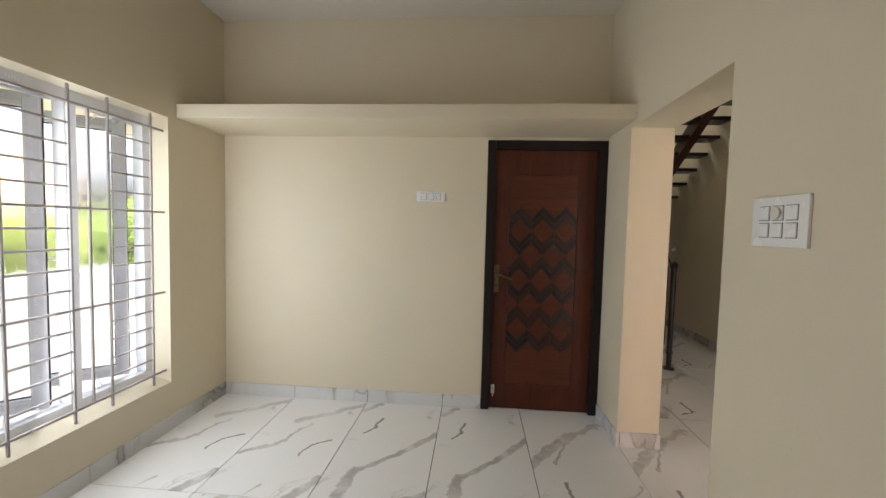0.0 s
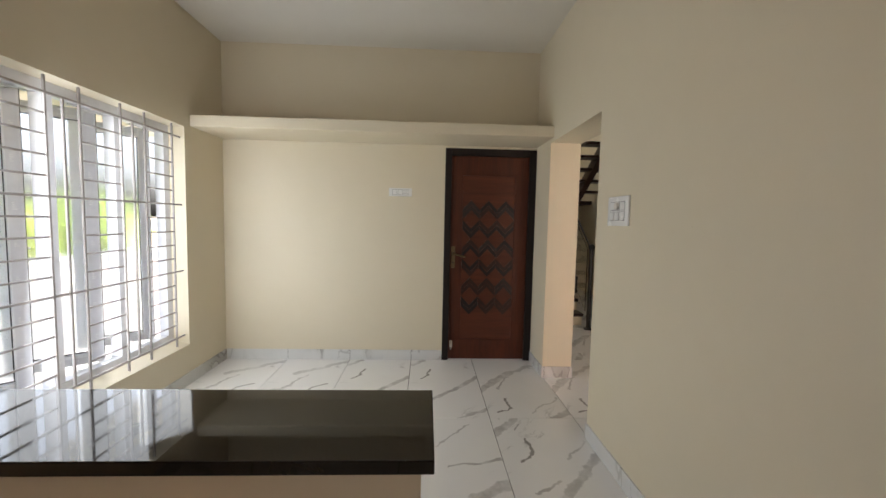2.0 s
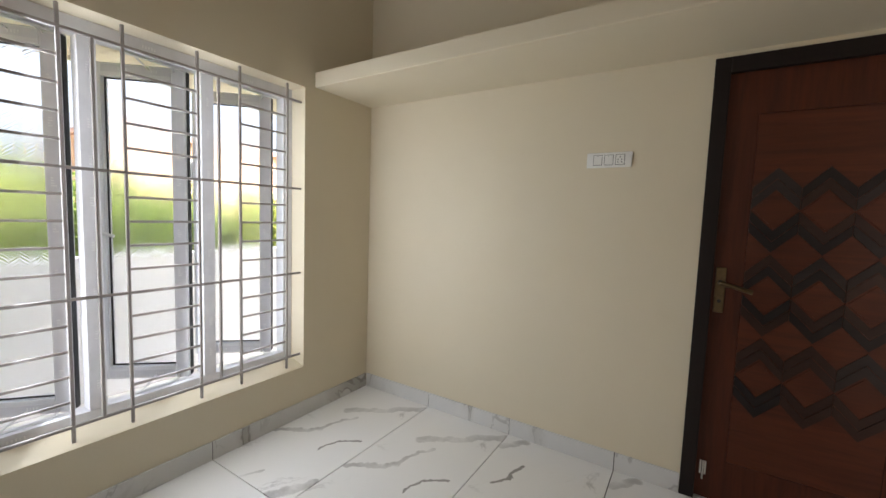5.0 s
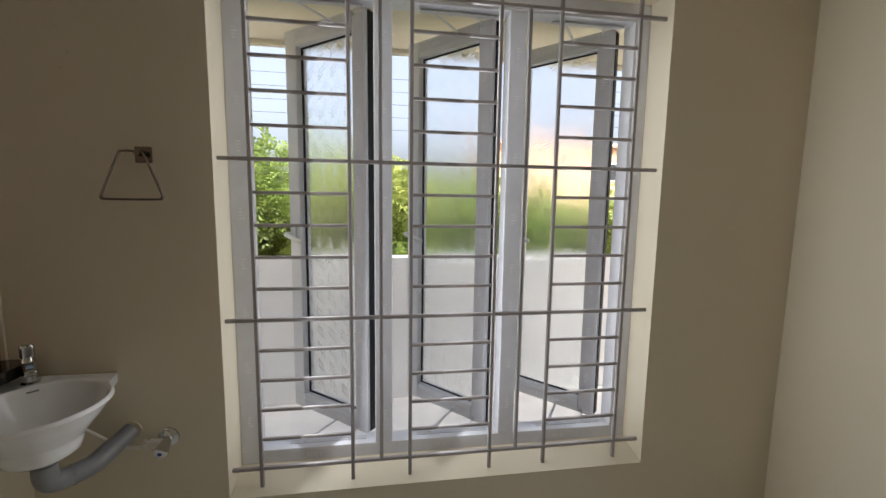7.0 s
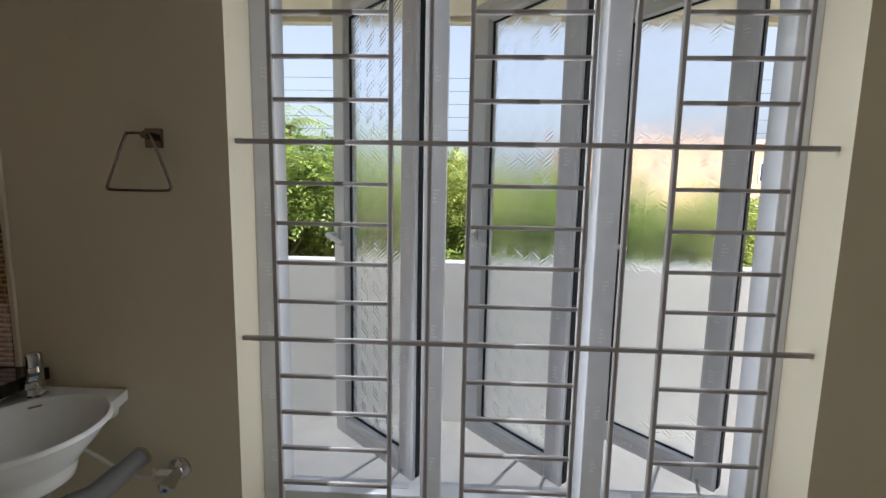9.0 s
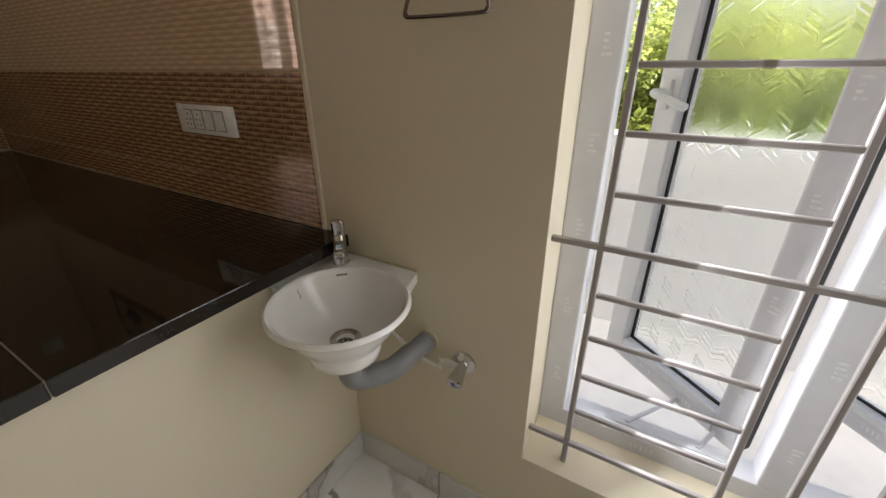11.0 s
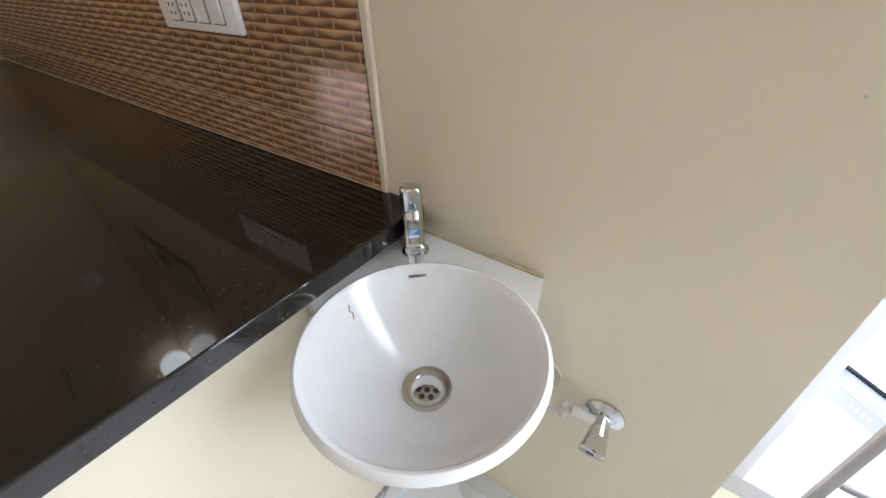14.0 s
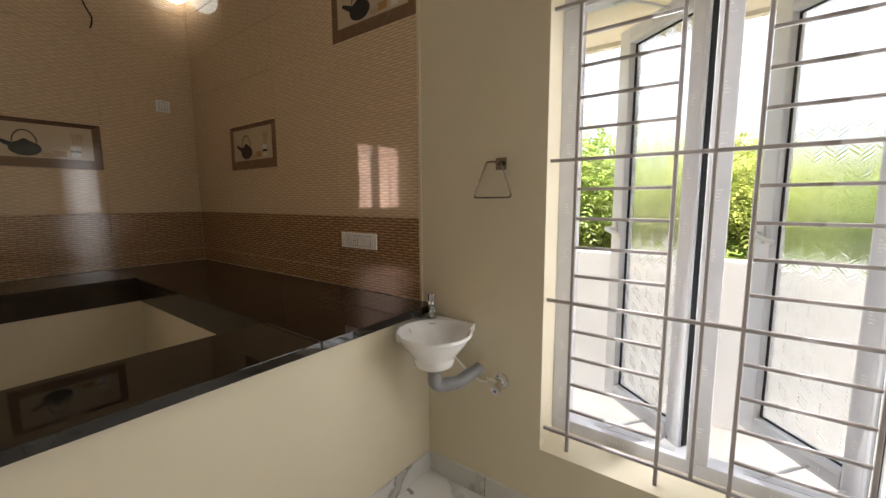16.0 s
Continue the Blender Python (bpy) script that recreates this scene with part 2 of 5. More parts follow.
def weave(name, light, mid, dark, joint, rough, gaps):
    """Glazed wall tile printed with woven strips 80 x 13.8 mm."""
    m = material(name, mid, 0.09)
    n = Nodes(m)
    x, y, z = n.xyz(n.pos())
    u = n.math("ADD", x, y)
    row = n.math("DIVIDE", z, 0.0138)
    rowi = n.math("FLOOR", row)
    fv = n.math("FRACT", row)
    jit = n.put("ShaderNodeTexWhiteNoise", {"Vector": n.vec(rowi, 0.0, 0.0)}).outputs["Value"]
    col = n.math("ADD", n.math("DIVIDE", u, 0.08), n.math("MULTIPLY_ADD", rowi, 0.5, n.math("MULTIPLY", jit, 0.22)))
    fu = n.math("FRACT", col)
    cell = n.put("ShaderNodeTexWhiteNoise", {"Vector": n.vec(rowi, n.math("FLOOR", col), 0.0)}).outputs["Value"]
    ends = n.math("ABSOLUTE", n.math("SUBTRACT", fu, 0.5))
    edge = n.math("ABSOLUTE", n.math("SUBTRACT", fv, 0.5))
    gap = n.ramp(ends, (0.465, 0.0), (0.485, 1.0))
    # the strip bulges: its lower edge and its ends fall into shade in the print
    shade = n.ramp(n.math("ADD", n.math("SUBTRACT", 1.0, fv), n.math("MULTIPLY", ends, 0.95)), (0.45, 0.0), (1.25, 1.0))
    tone = n.mix(cell, light, mid)
    tone = n.mix(shade, tone, dark)
    tone = n.mix(n.ramp(edge, (0.40, 0.0), (0.47, 1.0)), tone, dark)
    streak = n.noise(n.vec(n.math("MULTIPLY", u, 9.0), n.math("MULTIPLY", z, 300.0), 0.0), 1.0, 3)
    tone = n.mix(n.math("MULTIPLY", n.ramp(streak, (0.4, 0.0), (0.75, 1.0)), 0.35), tone, dark)
    n.set(n.b, "Base Color", n.mix(n.math("MULTIPLY", gap, gaps), tone, joint))
    n.bump(n.math("SUBTRACT", 0.5, edge), 0.05, 0.001)
    n.set(n.b, "Roughness", n.ramp(n.noise(n.pos(), 6, 3), (0.3, rough), (0.8, rough + 0.04)))
    return m


M_WEAVE_DARK = weave("brown_woven_tile", (0.63, 0.415, 0.235), (0.51, 0.312, 0.168), (0.155, 0.077, 0.036), (0.66, 0.51, 0.34), 0.12, 0.45)
M_WEAVE_LIGHT = weave("beige_woven_tile", (0.78, 0.615, 0.435), (0.71, 0.55, 0.38), (0.53, 0.385, 0.245), (0.72, 0.60, 0.44), 0.03, 0.3)
M_TILE_JOINT = painted("cream_tile_joint", (0.68, 0.59, 0.45), 0.8)


def wood(name, light, dark, rough=0.32, along="z", scale=1.0):
    m = material(name, light, rough, spec=0.3)
    n = Nodes(m)
    x, y, z = n.xyz(n.pos())
    if along == "z":
        v = n.vec(n.math("MULTIPLY", x, 14.0 * scale), n.math("MULTIPLY", y, 14.0 * scale), n.math("MULTIPLY", z, 1.1 * scale))
    else:
        v = n.vec(n.math("MULTIPLY", x, 1.1 * scale), n.math("MULTIPLY", y, 14.0 * scale), n.math("MULTIPLY", z, 14.0 * scale))
    g = n.noise(v, 1.0, 6, 0.6, 1.2)
    f = n.noise(v, 7.0, 3)
    k = n.math("MULTIPLY_ADD", f, 0.3, n.math("MULTIPLY", g, 0.7))
    n.set(n.b, "Base Color", n.mix(n.ramp(k, (0.32, 0.0), (0.68, 1.0)), light, dark))
    n.bump(k, 0.06, 0.001)
    return m


M_DOOR = wood("reddish_brown_veneer", (0.092, 0.021, 0.007), (0.042, 0.010, 0.004), 0.45)
M_DOORX = wood("reddish_brown_cross_veneer", (0.108, 0.027, 0.010), (0.055, 0.014, 0.006), 0.45, "x")
M_FRAME = wood("dark_stained_frame", (0.013, 0.007, 0.006), (0.007, 0.004, 0.003), 0.55)
M_CHEV = [wood("charcoal_inlay", (0.016, 0.011, 0.010), (0.009, 0.006, 0.006), 0.4, "x"),
          wood("umber_inlay", (0.036, 0.015, 0.010), (0.020, 0.009, 0.006), 0.4, "x"),
          wood("grey_inlay", (0.032, 0.022, 0.020), (0.018, 0.013, 0.012), 0.4, "x")]
M_TREAD = wood("dark_timber_tread", (0.035, 0.014, 0.010), (0.018, 0.008, 0.006), 0.35, "x")


def plain(name, color, rough, metal=0.0, vary=0.15, scale=30, relief=0.0):
    m = material(name, color, rough, metal)
    n = Nodes(m)
    k = n.noise(n.pos(), scale, 4)
    n.set(n.b, "Base Color", n.mix(n.ramp(k, (0.35, 0.0), (0.75, 1.0)), color, tuple(c * (1 - vary) for c in color)))
    n.set(n.b, "Roughness", n.math("MULTIPLY_ADD", k, 0.2 * rough + 0.03, rough * 0.9))
    if relief:
        n.bump(k, relief, 0.001)
    return m


M_STEEL_PAINT = plain("grey_painted_steel", (0.34, 0.31, 0.30), 0.4, 0.0, 0.12, 20)
M_UPVC = plain("white_upvc", (0.78, 0.79, 0.81), 0.28, 0, 0.05, 8)
M_FILM = plain("protective_film", (0.72, 0.725, 0.76), 0.35, 0, 0.10, 12)
M_PRINT = plain("film_print", (0.86, 0.87, 0.88), 0.5, 0, 0.2, 80)
M_GASKET = plain("black_rubber", (0.012, 0.012, 0.013), 0.6)
M_CHROME = plain("chrome", (0.64, 0.64, 0.64), 0.06, 1.0, 0.05, 25)
# chrome with the reflection of a dark room put into its colour
M_CHROME_DARK_REFLECTION = plain("chrome_dark_reflection", (0.24, 0.205, 0.18), 0.08, 1.0, 0.1, 25)
M_STAINLESS = plain("stainless_steel", (0.62, 0.60, 0.56), 0.22, 1.0, 0.15, 40)
M_STAY = plain("satin_steel", (0.66, 0.66, 0.67), 0.5, 0.35, 0.1, 30)
M_BRASS = plain("antique_brass", (0.17, 0.13, 0.075), 0.35, 1.0, 0.3, 60)
M_CERAMIC = plain("white_ceramic", (0.83, 0.82, 0.80), 0.05, 0, 0.03, 3)


def grimy():
    """Dust specks and faint smudges on the glaze."""
    n = Nodes(M_CERAMIC)
    p = n.pos()
    speck = n.math("MULTIPLY", n.ramp(n.noise(p, 210, 1), (0.77, 0.0), (0.80, 1.0)), n.ramp(n.noise(p, 9, 2), (0.50, 0.0), (0.64, 1.0)))
    c = n.mix(n.ramp(n.noise(p, 14, 4), (0.45, 0.0), (0.8, 0.5)), (0.84, 0.83, 0.81), (0.74, 0.72, 0.68))
    n.set(n.b, "Base Color", n.mix(n.math("MULTIPLY", speck, 0.7), c, (0.20, 0.16, 0.11)))
    n.set(n.b, "Roughness", n.ramp(n.noise(p, 12, 3), (0.35, 0.03), (0.8, 0.10)))


grimy()
M_PVC = plain("grey_pvc", (0.25, 0.25, 0.255), 0.35, 0, 0.12, 20)
M_WHITE_PLASTIC = plain("white_plastic", (0.82, 0.82, 0.80), 0.25, 0, 0.05, 15)
M_CREAM_PLASTIC = plain("ivory_plastic", (0.70, 0.66, 0.58), 0.4, 0, 0.08, 15)
M_SEAM = plain("yellowed_silicone", (0.62, 0.52, 0.33), 0.5, 0, 0.35, 60)
# flat dark colour painted for the shade inside small holes
M_HOLE_SHADE = plain("hole_shade", (0.03, 0.03, 0.03), 0.7)
# serves printed marks and the painted shade round switch modules
M_PRINT_GAP_SHADE = plain("grey_print_gap_shade", (0.13, 0.13, 0.13), 0.6)
M_BLUE = plain("blue_plastic", (0.02, 0.05, 0.35), 0.3)
M_STICKER = plain("blue_sticker", (0.06, 0.30, 0.62), 0.4, 0, 0.2, 300)
M_INK = plain("black_ink", (0.015, 0.015, 0.015), 0.4)
M_RED_INK = plain("brown_mark", (0.25, 0.06, 0.04), 0.6)
M_BLACK_STEEL = plain("black_painted_steel", (0.014, 0.012, 0.012), 0.35)
M_BROWN_STEEL = plain("brown_painted_steel", (0.040, 0.014, 0.011), 0.35)
M_FLOOR_OUT = plain("balcony_screed", (0.76, 0.75, 0.73), 0.7, 0, 0.15, 4, 0.1)
M_WIRE = plain("dark_cable", (0.03, 0.025, 0.02), 0.6)


def glass(name, rough, tint=(1, 1, 1)):
    m = material(name, tint, rough)
    b = m.node_tree.nodes["Principled BSDF"]
    b.inputs["Transmission Weight"].default_value = 1.0
    b.inputs["IOR"].default_value = 1.45
    return m


M_CLEAR = glass("clear_glass", 0.02, (0.92, 0.97, 0.95))
M_PANE = glass("etched_glass", 0.22, (0.96, 0.98, 0.98))


def etch():
    """Frosted glass with hatched strokes, set as cubes, that scatter the daylight."""
    n = Nodes(M_PANE)
    x, y, z = n.xyz(n.put("ShaderNodeTexCoord").outputs["Object"])
    row = n.math("DIVIDE", z, 0.080)
    u = n.math("DIVIDE", y, 0.037)
    odd = n.math("FLOORED_MODULO", n.math("FLOOR", u), 2.0)
    slant = n.math("MULTIPLY_ADD", n.math("MULTIPLY_ADD", odd, 2.0, -1.0), n.math("MULTIPLY", n.math("FRACT", u), 0.30), row)
    ribs = n.math("MULTIPLY_ADD", n.math("SINE", n.math("MULTIPLY", slant, 10.0 * math.pi)), 0.5, 0.5)
    keep = n.ramp(n.math("FRACT", n.math("ADD", slant, n.math("MULTIPLY", odd, 0.5))), (0.0, 0.0), (0.08, 1.0), (0.52, 1.0), (0.62, 0.0))
    ends = n.ramp(n.math("ABSOLUTE", n.math("SUBTRACT", n.math("FRACT", u), 0.5)), (0.36, 1.0), (0.46, 0.0))
    mask = n.math("MULTIPLY", keep, ends)
    n.set(n.b, "Roughness", n.math("MULTIPLY_ADD", mask, -0.09, 0.20))
    n.bump(n.math("MULTIPLY", mask, ribs), 1.0, 0.0008)


etch()


def leafy(name, c1, c2):
    m = material(name, c1, 0.5)
    n = Nodes(m)
    r = n.put("ShaderNodeNewGeometry").outputs["Random Per Island"]
    n.set(n.b, "Base Color", n.mix(r, c1, c2))
    tr = n.put("ShaderNodeBsdfTranslucent")
    n.t.links.new(n.mix(r, tuple(1.5 * v for v in c1), tuple(1.5 * v for v in c2)), tr.inputs["Color"])
    mx = n.put("ShaderNodeMixShader")
    mx.inputs[0].default_value = 0.4
    n.t.links.new(n.b.outputs["BSDF"], mx.inputs[1])
    n.t.links.new(tr.outputs["BSDF"], mx.inputs[2])
    n.t.links.new(mx.outputs["Shader"], n.t.nodes["Material Output"].inputs["Surface"])
    return m


M_LEAF = leafy("bright_leaves", (0.22, 0.28, 0.065), (0.09, 0.14, 0.032))
M_LEAF_LIGHT = leafy("yellow_green_leaves", (0.30, 0.32, 0.085), (0.13, 0.18, 0.042))
M_BARK = plain("bark", (0.12, 0.085, 0.055), 0.9, 0, 0.4, 12, 0.5)
M_GROUND = plain("dry_earth", (0.30, 0.25, 0.18), 0.95, 0, 0.35, 0.7, 0.4)
M_PINK = painted("pink_house_paint", (0.60, 0.35, 0.27), 0.8, 0.15)
M_BUILDING = painted("peach_house_paint", (0.46, 0.31, 0.20), 0.8, 0.12)
M_ROOF_RED = painted("red_roof_paint", (0.46, 0.30, 0.24), 0.8, 0.15)
M_WINDOW_DARK = plain("dark_window_glass", (0.03, 0.035, 0.04), 0.1)
M_GLOBE = material("lit_opal_globe", (0.9, 0.9, 0.88), 0.3)
M_GLOBE.node_tree.nodes["Principled BSDF"].inputs["Emission Color"].default_value = (1.0, 0.95, 0.86, 1)
M_GLOBE.node_tree.nodes["Principled BSDF"].inputs["Emission Strength"].default_value = 0.8
M_PIC_BG = plain("printed_beige", (0.56, 0.45, 0.31), 0.1, 0, 0.1, 6)
M_PIC_WOOD = wood("printed_wood_niche", (0.24, 0.145, 0.085), (0.15, 0.088, 0.05), 0.1, "x")
M_PIC_FRAME = wood("printed_wood_border", (0.15, 0.085, 0.05), (0.075, 0.042, 0.026), 0.1, "x")
M_PIC_BLACK = plain("printed_black_iron", (0.018, 0.016, 0.016), 0.1)
M_PIC_TAN = plain("printed_tan", (0.42, 0.24, 0.10), 0.1, 0, 0.2, 60)
M_PIC_PALE = plain("printed_pale_wood", (0.50, 0.38, 0.24), 0.1, 0, 0.2, 60)
M_PIC_WHITE = plain("printed_white", (0.7, 0.67, 0.6), 0.1)

# ---------- building helpers ----------


def box(bm, x0, x1, y0, y1, z0, z1, bevel=0.0, seg=2):
    r = bmesh.ops.create_cube(bm, size=1, matrix=Matrix.Translation(((x0 + x1) / 2, (y0 + y1) / 2, (z0 + z1) / 2)) @ Matrix.Diagonal((x1 - x0, y1 - y0, z1 - z0, 1)))
    if bevel:
        edges = list({e for v in r["verts"] for e in v.link_edges})
        bmesh.ops.bevel(bm, geom=edges, offset=bevel, segments=seg, affect="EDGES", profile=0.6)
    return bm


def boxes(*rows, bevel=0.0):
    bm = bmesh.new()
    for row in rows:
        box(bm, *row, bevel=bevel)
    return bm


def rod(bm, p, q, r, seg=10, r2=None, caps=True):
    p, q = Vector(p), Vector(q)
    d = q - p
    m = Matrix.Translation((p + q) / 2) @ d.to_track_quat("Z", "Y").to_matrix().to_4x4()
    bmesh.ops.create_cone(bm, cap_ends=caps, segments=seg, radius1=r, radius2=r if r2 is None else r2, depth=d.length, matrix=m)
    return bm


def tube(bm, pts, r, seg=12, closed=False):
    """A round bar swept along points."""
    pts = [Vector(p) for p in pts]
    n = len(pts)
    rings = []
    up = None
    for i, p in enumerate(pts):
        a = pts[(i - 1) % n] if closed or i else p
        b = pts[(i + 1) % n] if closed or i < n - 1 else p
        d = (b - a).normalized()
        if up is None:
            up = d.orthogonal().normalized()
        up = (up - d * up.dot(d)).normalized()
        side = d.cross(up)
        rr = r[i] if isinstance(r, (list, tuple)) else r
        rings.append([bm.verts.new(p + rr * (math.cos(2 * math.pi * k / seg) * up + math.sin(2 * math.pi * k / seg) * side)) for k in range(seg)])
    for i in range(n if closed else n - 1):
        a, b = rings[i], rings[(i + 1) % n]
        for k in range(seg):
            bm.faces.new((a[k], a[(k + 1) % seg], b[(k + 1) % seg], b[k]))
    if not closed:
        bm.faces.new(rings[0][::-1])
        bm.faces.new(rings[-1])
    return bm


def lathe(bm, profile, centre, seg=40, squash=None):
    """Turns (radius, height) pairs about a vertical axis; squash(angle) scales the radius."""
    rings = []
    for r, z in profile:
        ring = []
        for k in range(seg):
            a = 2 * math.pi * k / seg
            s = squash(a) if squash else 1.0
            ring.append(bm.verts.new((centre[0] + r * s * math.cos(a), centre[1] + r * s * math.sin(a), centre[2] + z)))
        rings.append(ring)
    for a, b in zip(rings, rings[1:]):
        for k in range(seg):
            bm.faces.new((a[k], a[(k + 1) % seg], b[(k + 1) % seg], b[k]))
    return bm


def smooth_path(pts, steps=8):
    """Catmull-Rom curve through points."""
    pts = [Vector(p) for p in pts]
    out = []
    for i in range(len(pts) - 1):
        p0, p1, p2, p3 = pts[max(i - 1, 0)], pts[i], pts[i + 1], pts[min(i + 2, len(pts) - 1)]
        for s in range(steps):
            t = s / steps
            out.append(0.5 * ((2 * p1) + (p2 - p0) * t + (2 * p0 - 5 * p1 + 4 * p2 - p3) * t * t + (3 * p1 - p0 - 3 * p2 + p3) * t ** 3))
    out.append(pts[-1])
    return out


def prism(bm, outline, depth_axis, d0, d1):
    """A flat outline of (u, v) pairs given depth along x or y; v is height."""
    def at(u, v, d):
        return (d, u, v) if depth_axis == "x" else (u, d, v)
    a = [bm.verts.new(at(u, v, d0)) for u, v in outline]
    b = [bm.verts.new(at(u, v, d1)) for u, v in outline]
    n = len(outline)
    bm.faces.new(a)
    bm.faces.new(b[::-1])
    for k in range(n):
        bm.faces.new((a[k], b[k], b[(k + 1) % n], a[(k + 1) % n]))
    return bm


def finish(name, bm, mat, smooth=None):
    bmesh.ops.recalc_face_normals(bm, faces=bm.faces)
    me = bpy.data.meshes.new(name)
    bm.to_mesh(me)
    bm.free()
    me.materials.append(mat)
    if smooth:
        me.shade_smooth()
        me.set_sharp_from_angle(angle=radians(smooth))
    return new(name, me)


def solid(name, bm, mat, label="", category="", group="", kind="", smooth=None):
    return tagged(finish(name, bm, mat, smooth), label, category, group, kind)


def part(name, bm, mat, parent, label="", smooth=None):
    ob = finish(name, bm, mat, smooth)
    under(ob, parent)
    return tagged(ob, label)


def under(ob, parent):
    ob.parent = parent
    ob.matrix_parent_inverse = parent.matrix_basis.inverted()


def thing(name, at, label="", category="", group="", kind=""):
    ob = new(name)
    ob.empty_display_size = 0.05
    ob.location = at
    ob.matrix_basis = Matrix.Translation(at)
    return tagged(ob, label, category, group, kind)


# ---------- the plan (metres) ----------
XW, XE, XE2 = -2.313, 0.70, 0.966          # window wall, hall-side wall and its far face
YN, YS, TOP = 3.335, -1.79, 3.02           # door wall, kitchen end wall, ceiling
WY0, WY1, WZ0, WZ1 = 1.206, 2.741, 0.327, 2.105   # window opening
OY0, OY1, OZ = 1.896, 2.90, 2.09           # opening to the hall
KX0, KX1, KZ0, KZ1 = -0.58, 0.28, 1.19, 2.06      # kitchen window
CT, CTH = 0.856, 0.034                     # worktop height and thickness

wall_west = solid("wall_west", boxes(
    (XW - 0.23, XW, YS - 0.2, WY0, 0, TOP), (XW - 0.23, XW, WY1, YN + 0.23, 0, TOP),
    (XW - 0.23, XW, WY0, WY1, 0, WZ0), (XW - 0.23, XW, WY0, WY1, WZ1, TOP)), M_WALL, "cream painted plaster wall round a large window", "wall", kind="structure")
wall_north = solid("wall_north", boxes(
    (XW, -0.195, YN, YN + 0.23, 0, TOP), (-0.195, XE, YN, YN + 0.23, 2.10, TOP)), M_WALL, "cream painted plaster wall beside the door", "wall", kind="structure")
wall_east = solid("wall_east", boxes(
    (XE, XE2, YS - 0.2, OY0, 0, TOP), (XE, XE2, OY1, 7.4, 0, TOP), (XE, XE2, OY0, OY1, OZ, TOP)), M_WALL, "cream painted wall with opening to the stair hall", "wall", kind="structure")
wall_south = solid("wall_south", boxes(
    (XW, KX0, YS - 0.2, YS, 0, TOP), (KX1, XE, YS - 0.2, YS, 0, TOP),
    (KX0, KX1, YS - 0.2, YS, 0, KZ0), (KX0, KX1, YS - 0.2, YS, KZ1, TOP)), M_WALL, "kitchen end wall behind the tiles", "wall", kind="structure")
solid("wall_hall_east", boxes((2.70, 2.90, -0.5, 7.6, 0, TOP)), M_WALL, "cream painted wall of the stair hall", "wall", kind="structure")
solid("wall_hall_north", boxes((XE2, 2.70, 7.4, 7.6, 0, TOP)), M_WALL, "cream painted end wall of the stair hall", "wall", kind="structure")
# doorway is unseen, assumed as the source of light on the opening's jamb
solid("wall_hall_south", boxes(
    (XE2, 1.30, -0.5, -0.3, 0, TOP), (2.40, 2.70, -0.5, -0.3, 0, TOP), (1.30, 2.40, -0.5, -0.3, 2.1, TOP)), M_WALL, "cream hall wall with an assumed open doorway", "wall", kind="structure")
solid("ceiling", boxes((XW - 0.23, 2.90, YS - 0.2, 4.95, TOP, TOP + 0.15), (XW - 0.23, XE2, 4.95, 7.6, TOP, TOP + 0.15)), M_CEIL, "white painted plaster ceiling", "ceiling", kind="structure")
# unseen upper stairwell, added to house the lamp that brightens the hall
solid("wall_stairwell", boxes((XE2 - 0.2, XE2, 4.95, 7.6, TOP + 0.15, 5.6), (2.70, 2.90, 4.95, 7.6, TOP, 5.6), (XE2 - 0.2, 2.90, 4.75, 4.95, TOP + 0.15, 5.6),
                                 (XE2, 2.70, 7.4, 7.6, TOP, 5.6), (XE2 - 0.2, 2.90, 4.75, 7.6, 5.6, 5.75)), M_WALL, "assumed cream painted walls of the unseen upper stairwell", "wall", kind="structure")
floor = solid("floor", boxes((XW, 2.70, YS, 7.4, -0.15, -0.008)), M_GROUT, "polished white marble tile floor with grey veins", "floor", kind="structure")

# loft slab over the door, from wall to wall
solid("loft_shelf", box(bmesh.new(), XW, XE, 2.815, YN, 2.122, 2.215, 0.006), M_WALL, "cream plastered concrete loft shelf above the door", "shelf", kind="structure")

# ---------- window ----------
window_1 = thing("window_1", (XW - 0.13, (WY0 + WY1) / 2, WZ0), "three-light white window with casements standing open", "window", kind="structure")
FX0, FX1 = XW - 0.195, XW - 0.125
FZ0, FZ1 = 0.365, WZ1
sill = bmesh.new()
prism(sill, [(XW + 0.002, WZ0), (XW + 0.002, WZ0 + 0.004), (XW - 0.125, FZ0 + 0.004), (XW - 0.23, FZ0), (XW - 0.23, WZ0)], "y", WY0 + 0.001, WY1 - 0.001)
part("window_sill", sill, M_WALL, window_1, "cream plastered sloping sill")
part("bottom_rail", box(bmesh.new(), FX0, FX1, WY0, WY1, FZ0, FZ0 + 0.055, 0.004), M_FILM, window_1, "rail still wearing printed protective film")
part("top_rail", box(bmesh.new(), FX0, FX1, WY0, WY1, FZ1 - 0.065, FZ1, 0.004), M_FILM, window_1)
LIGHTS = []
PW = 0.425
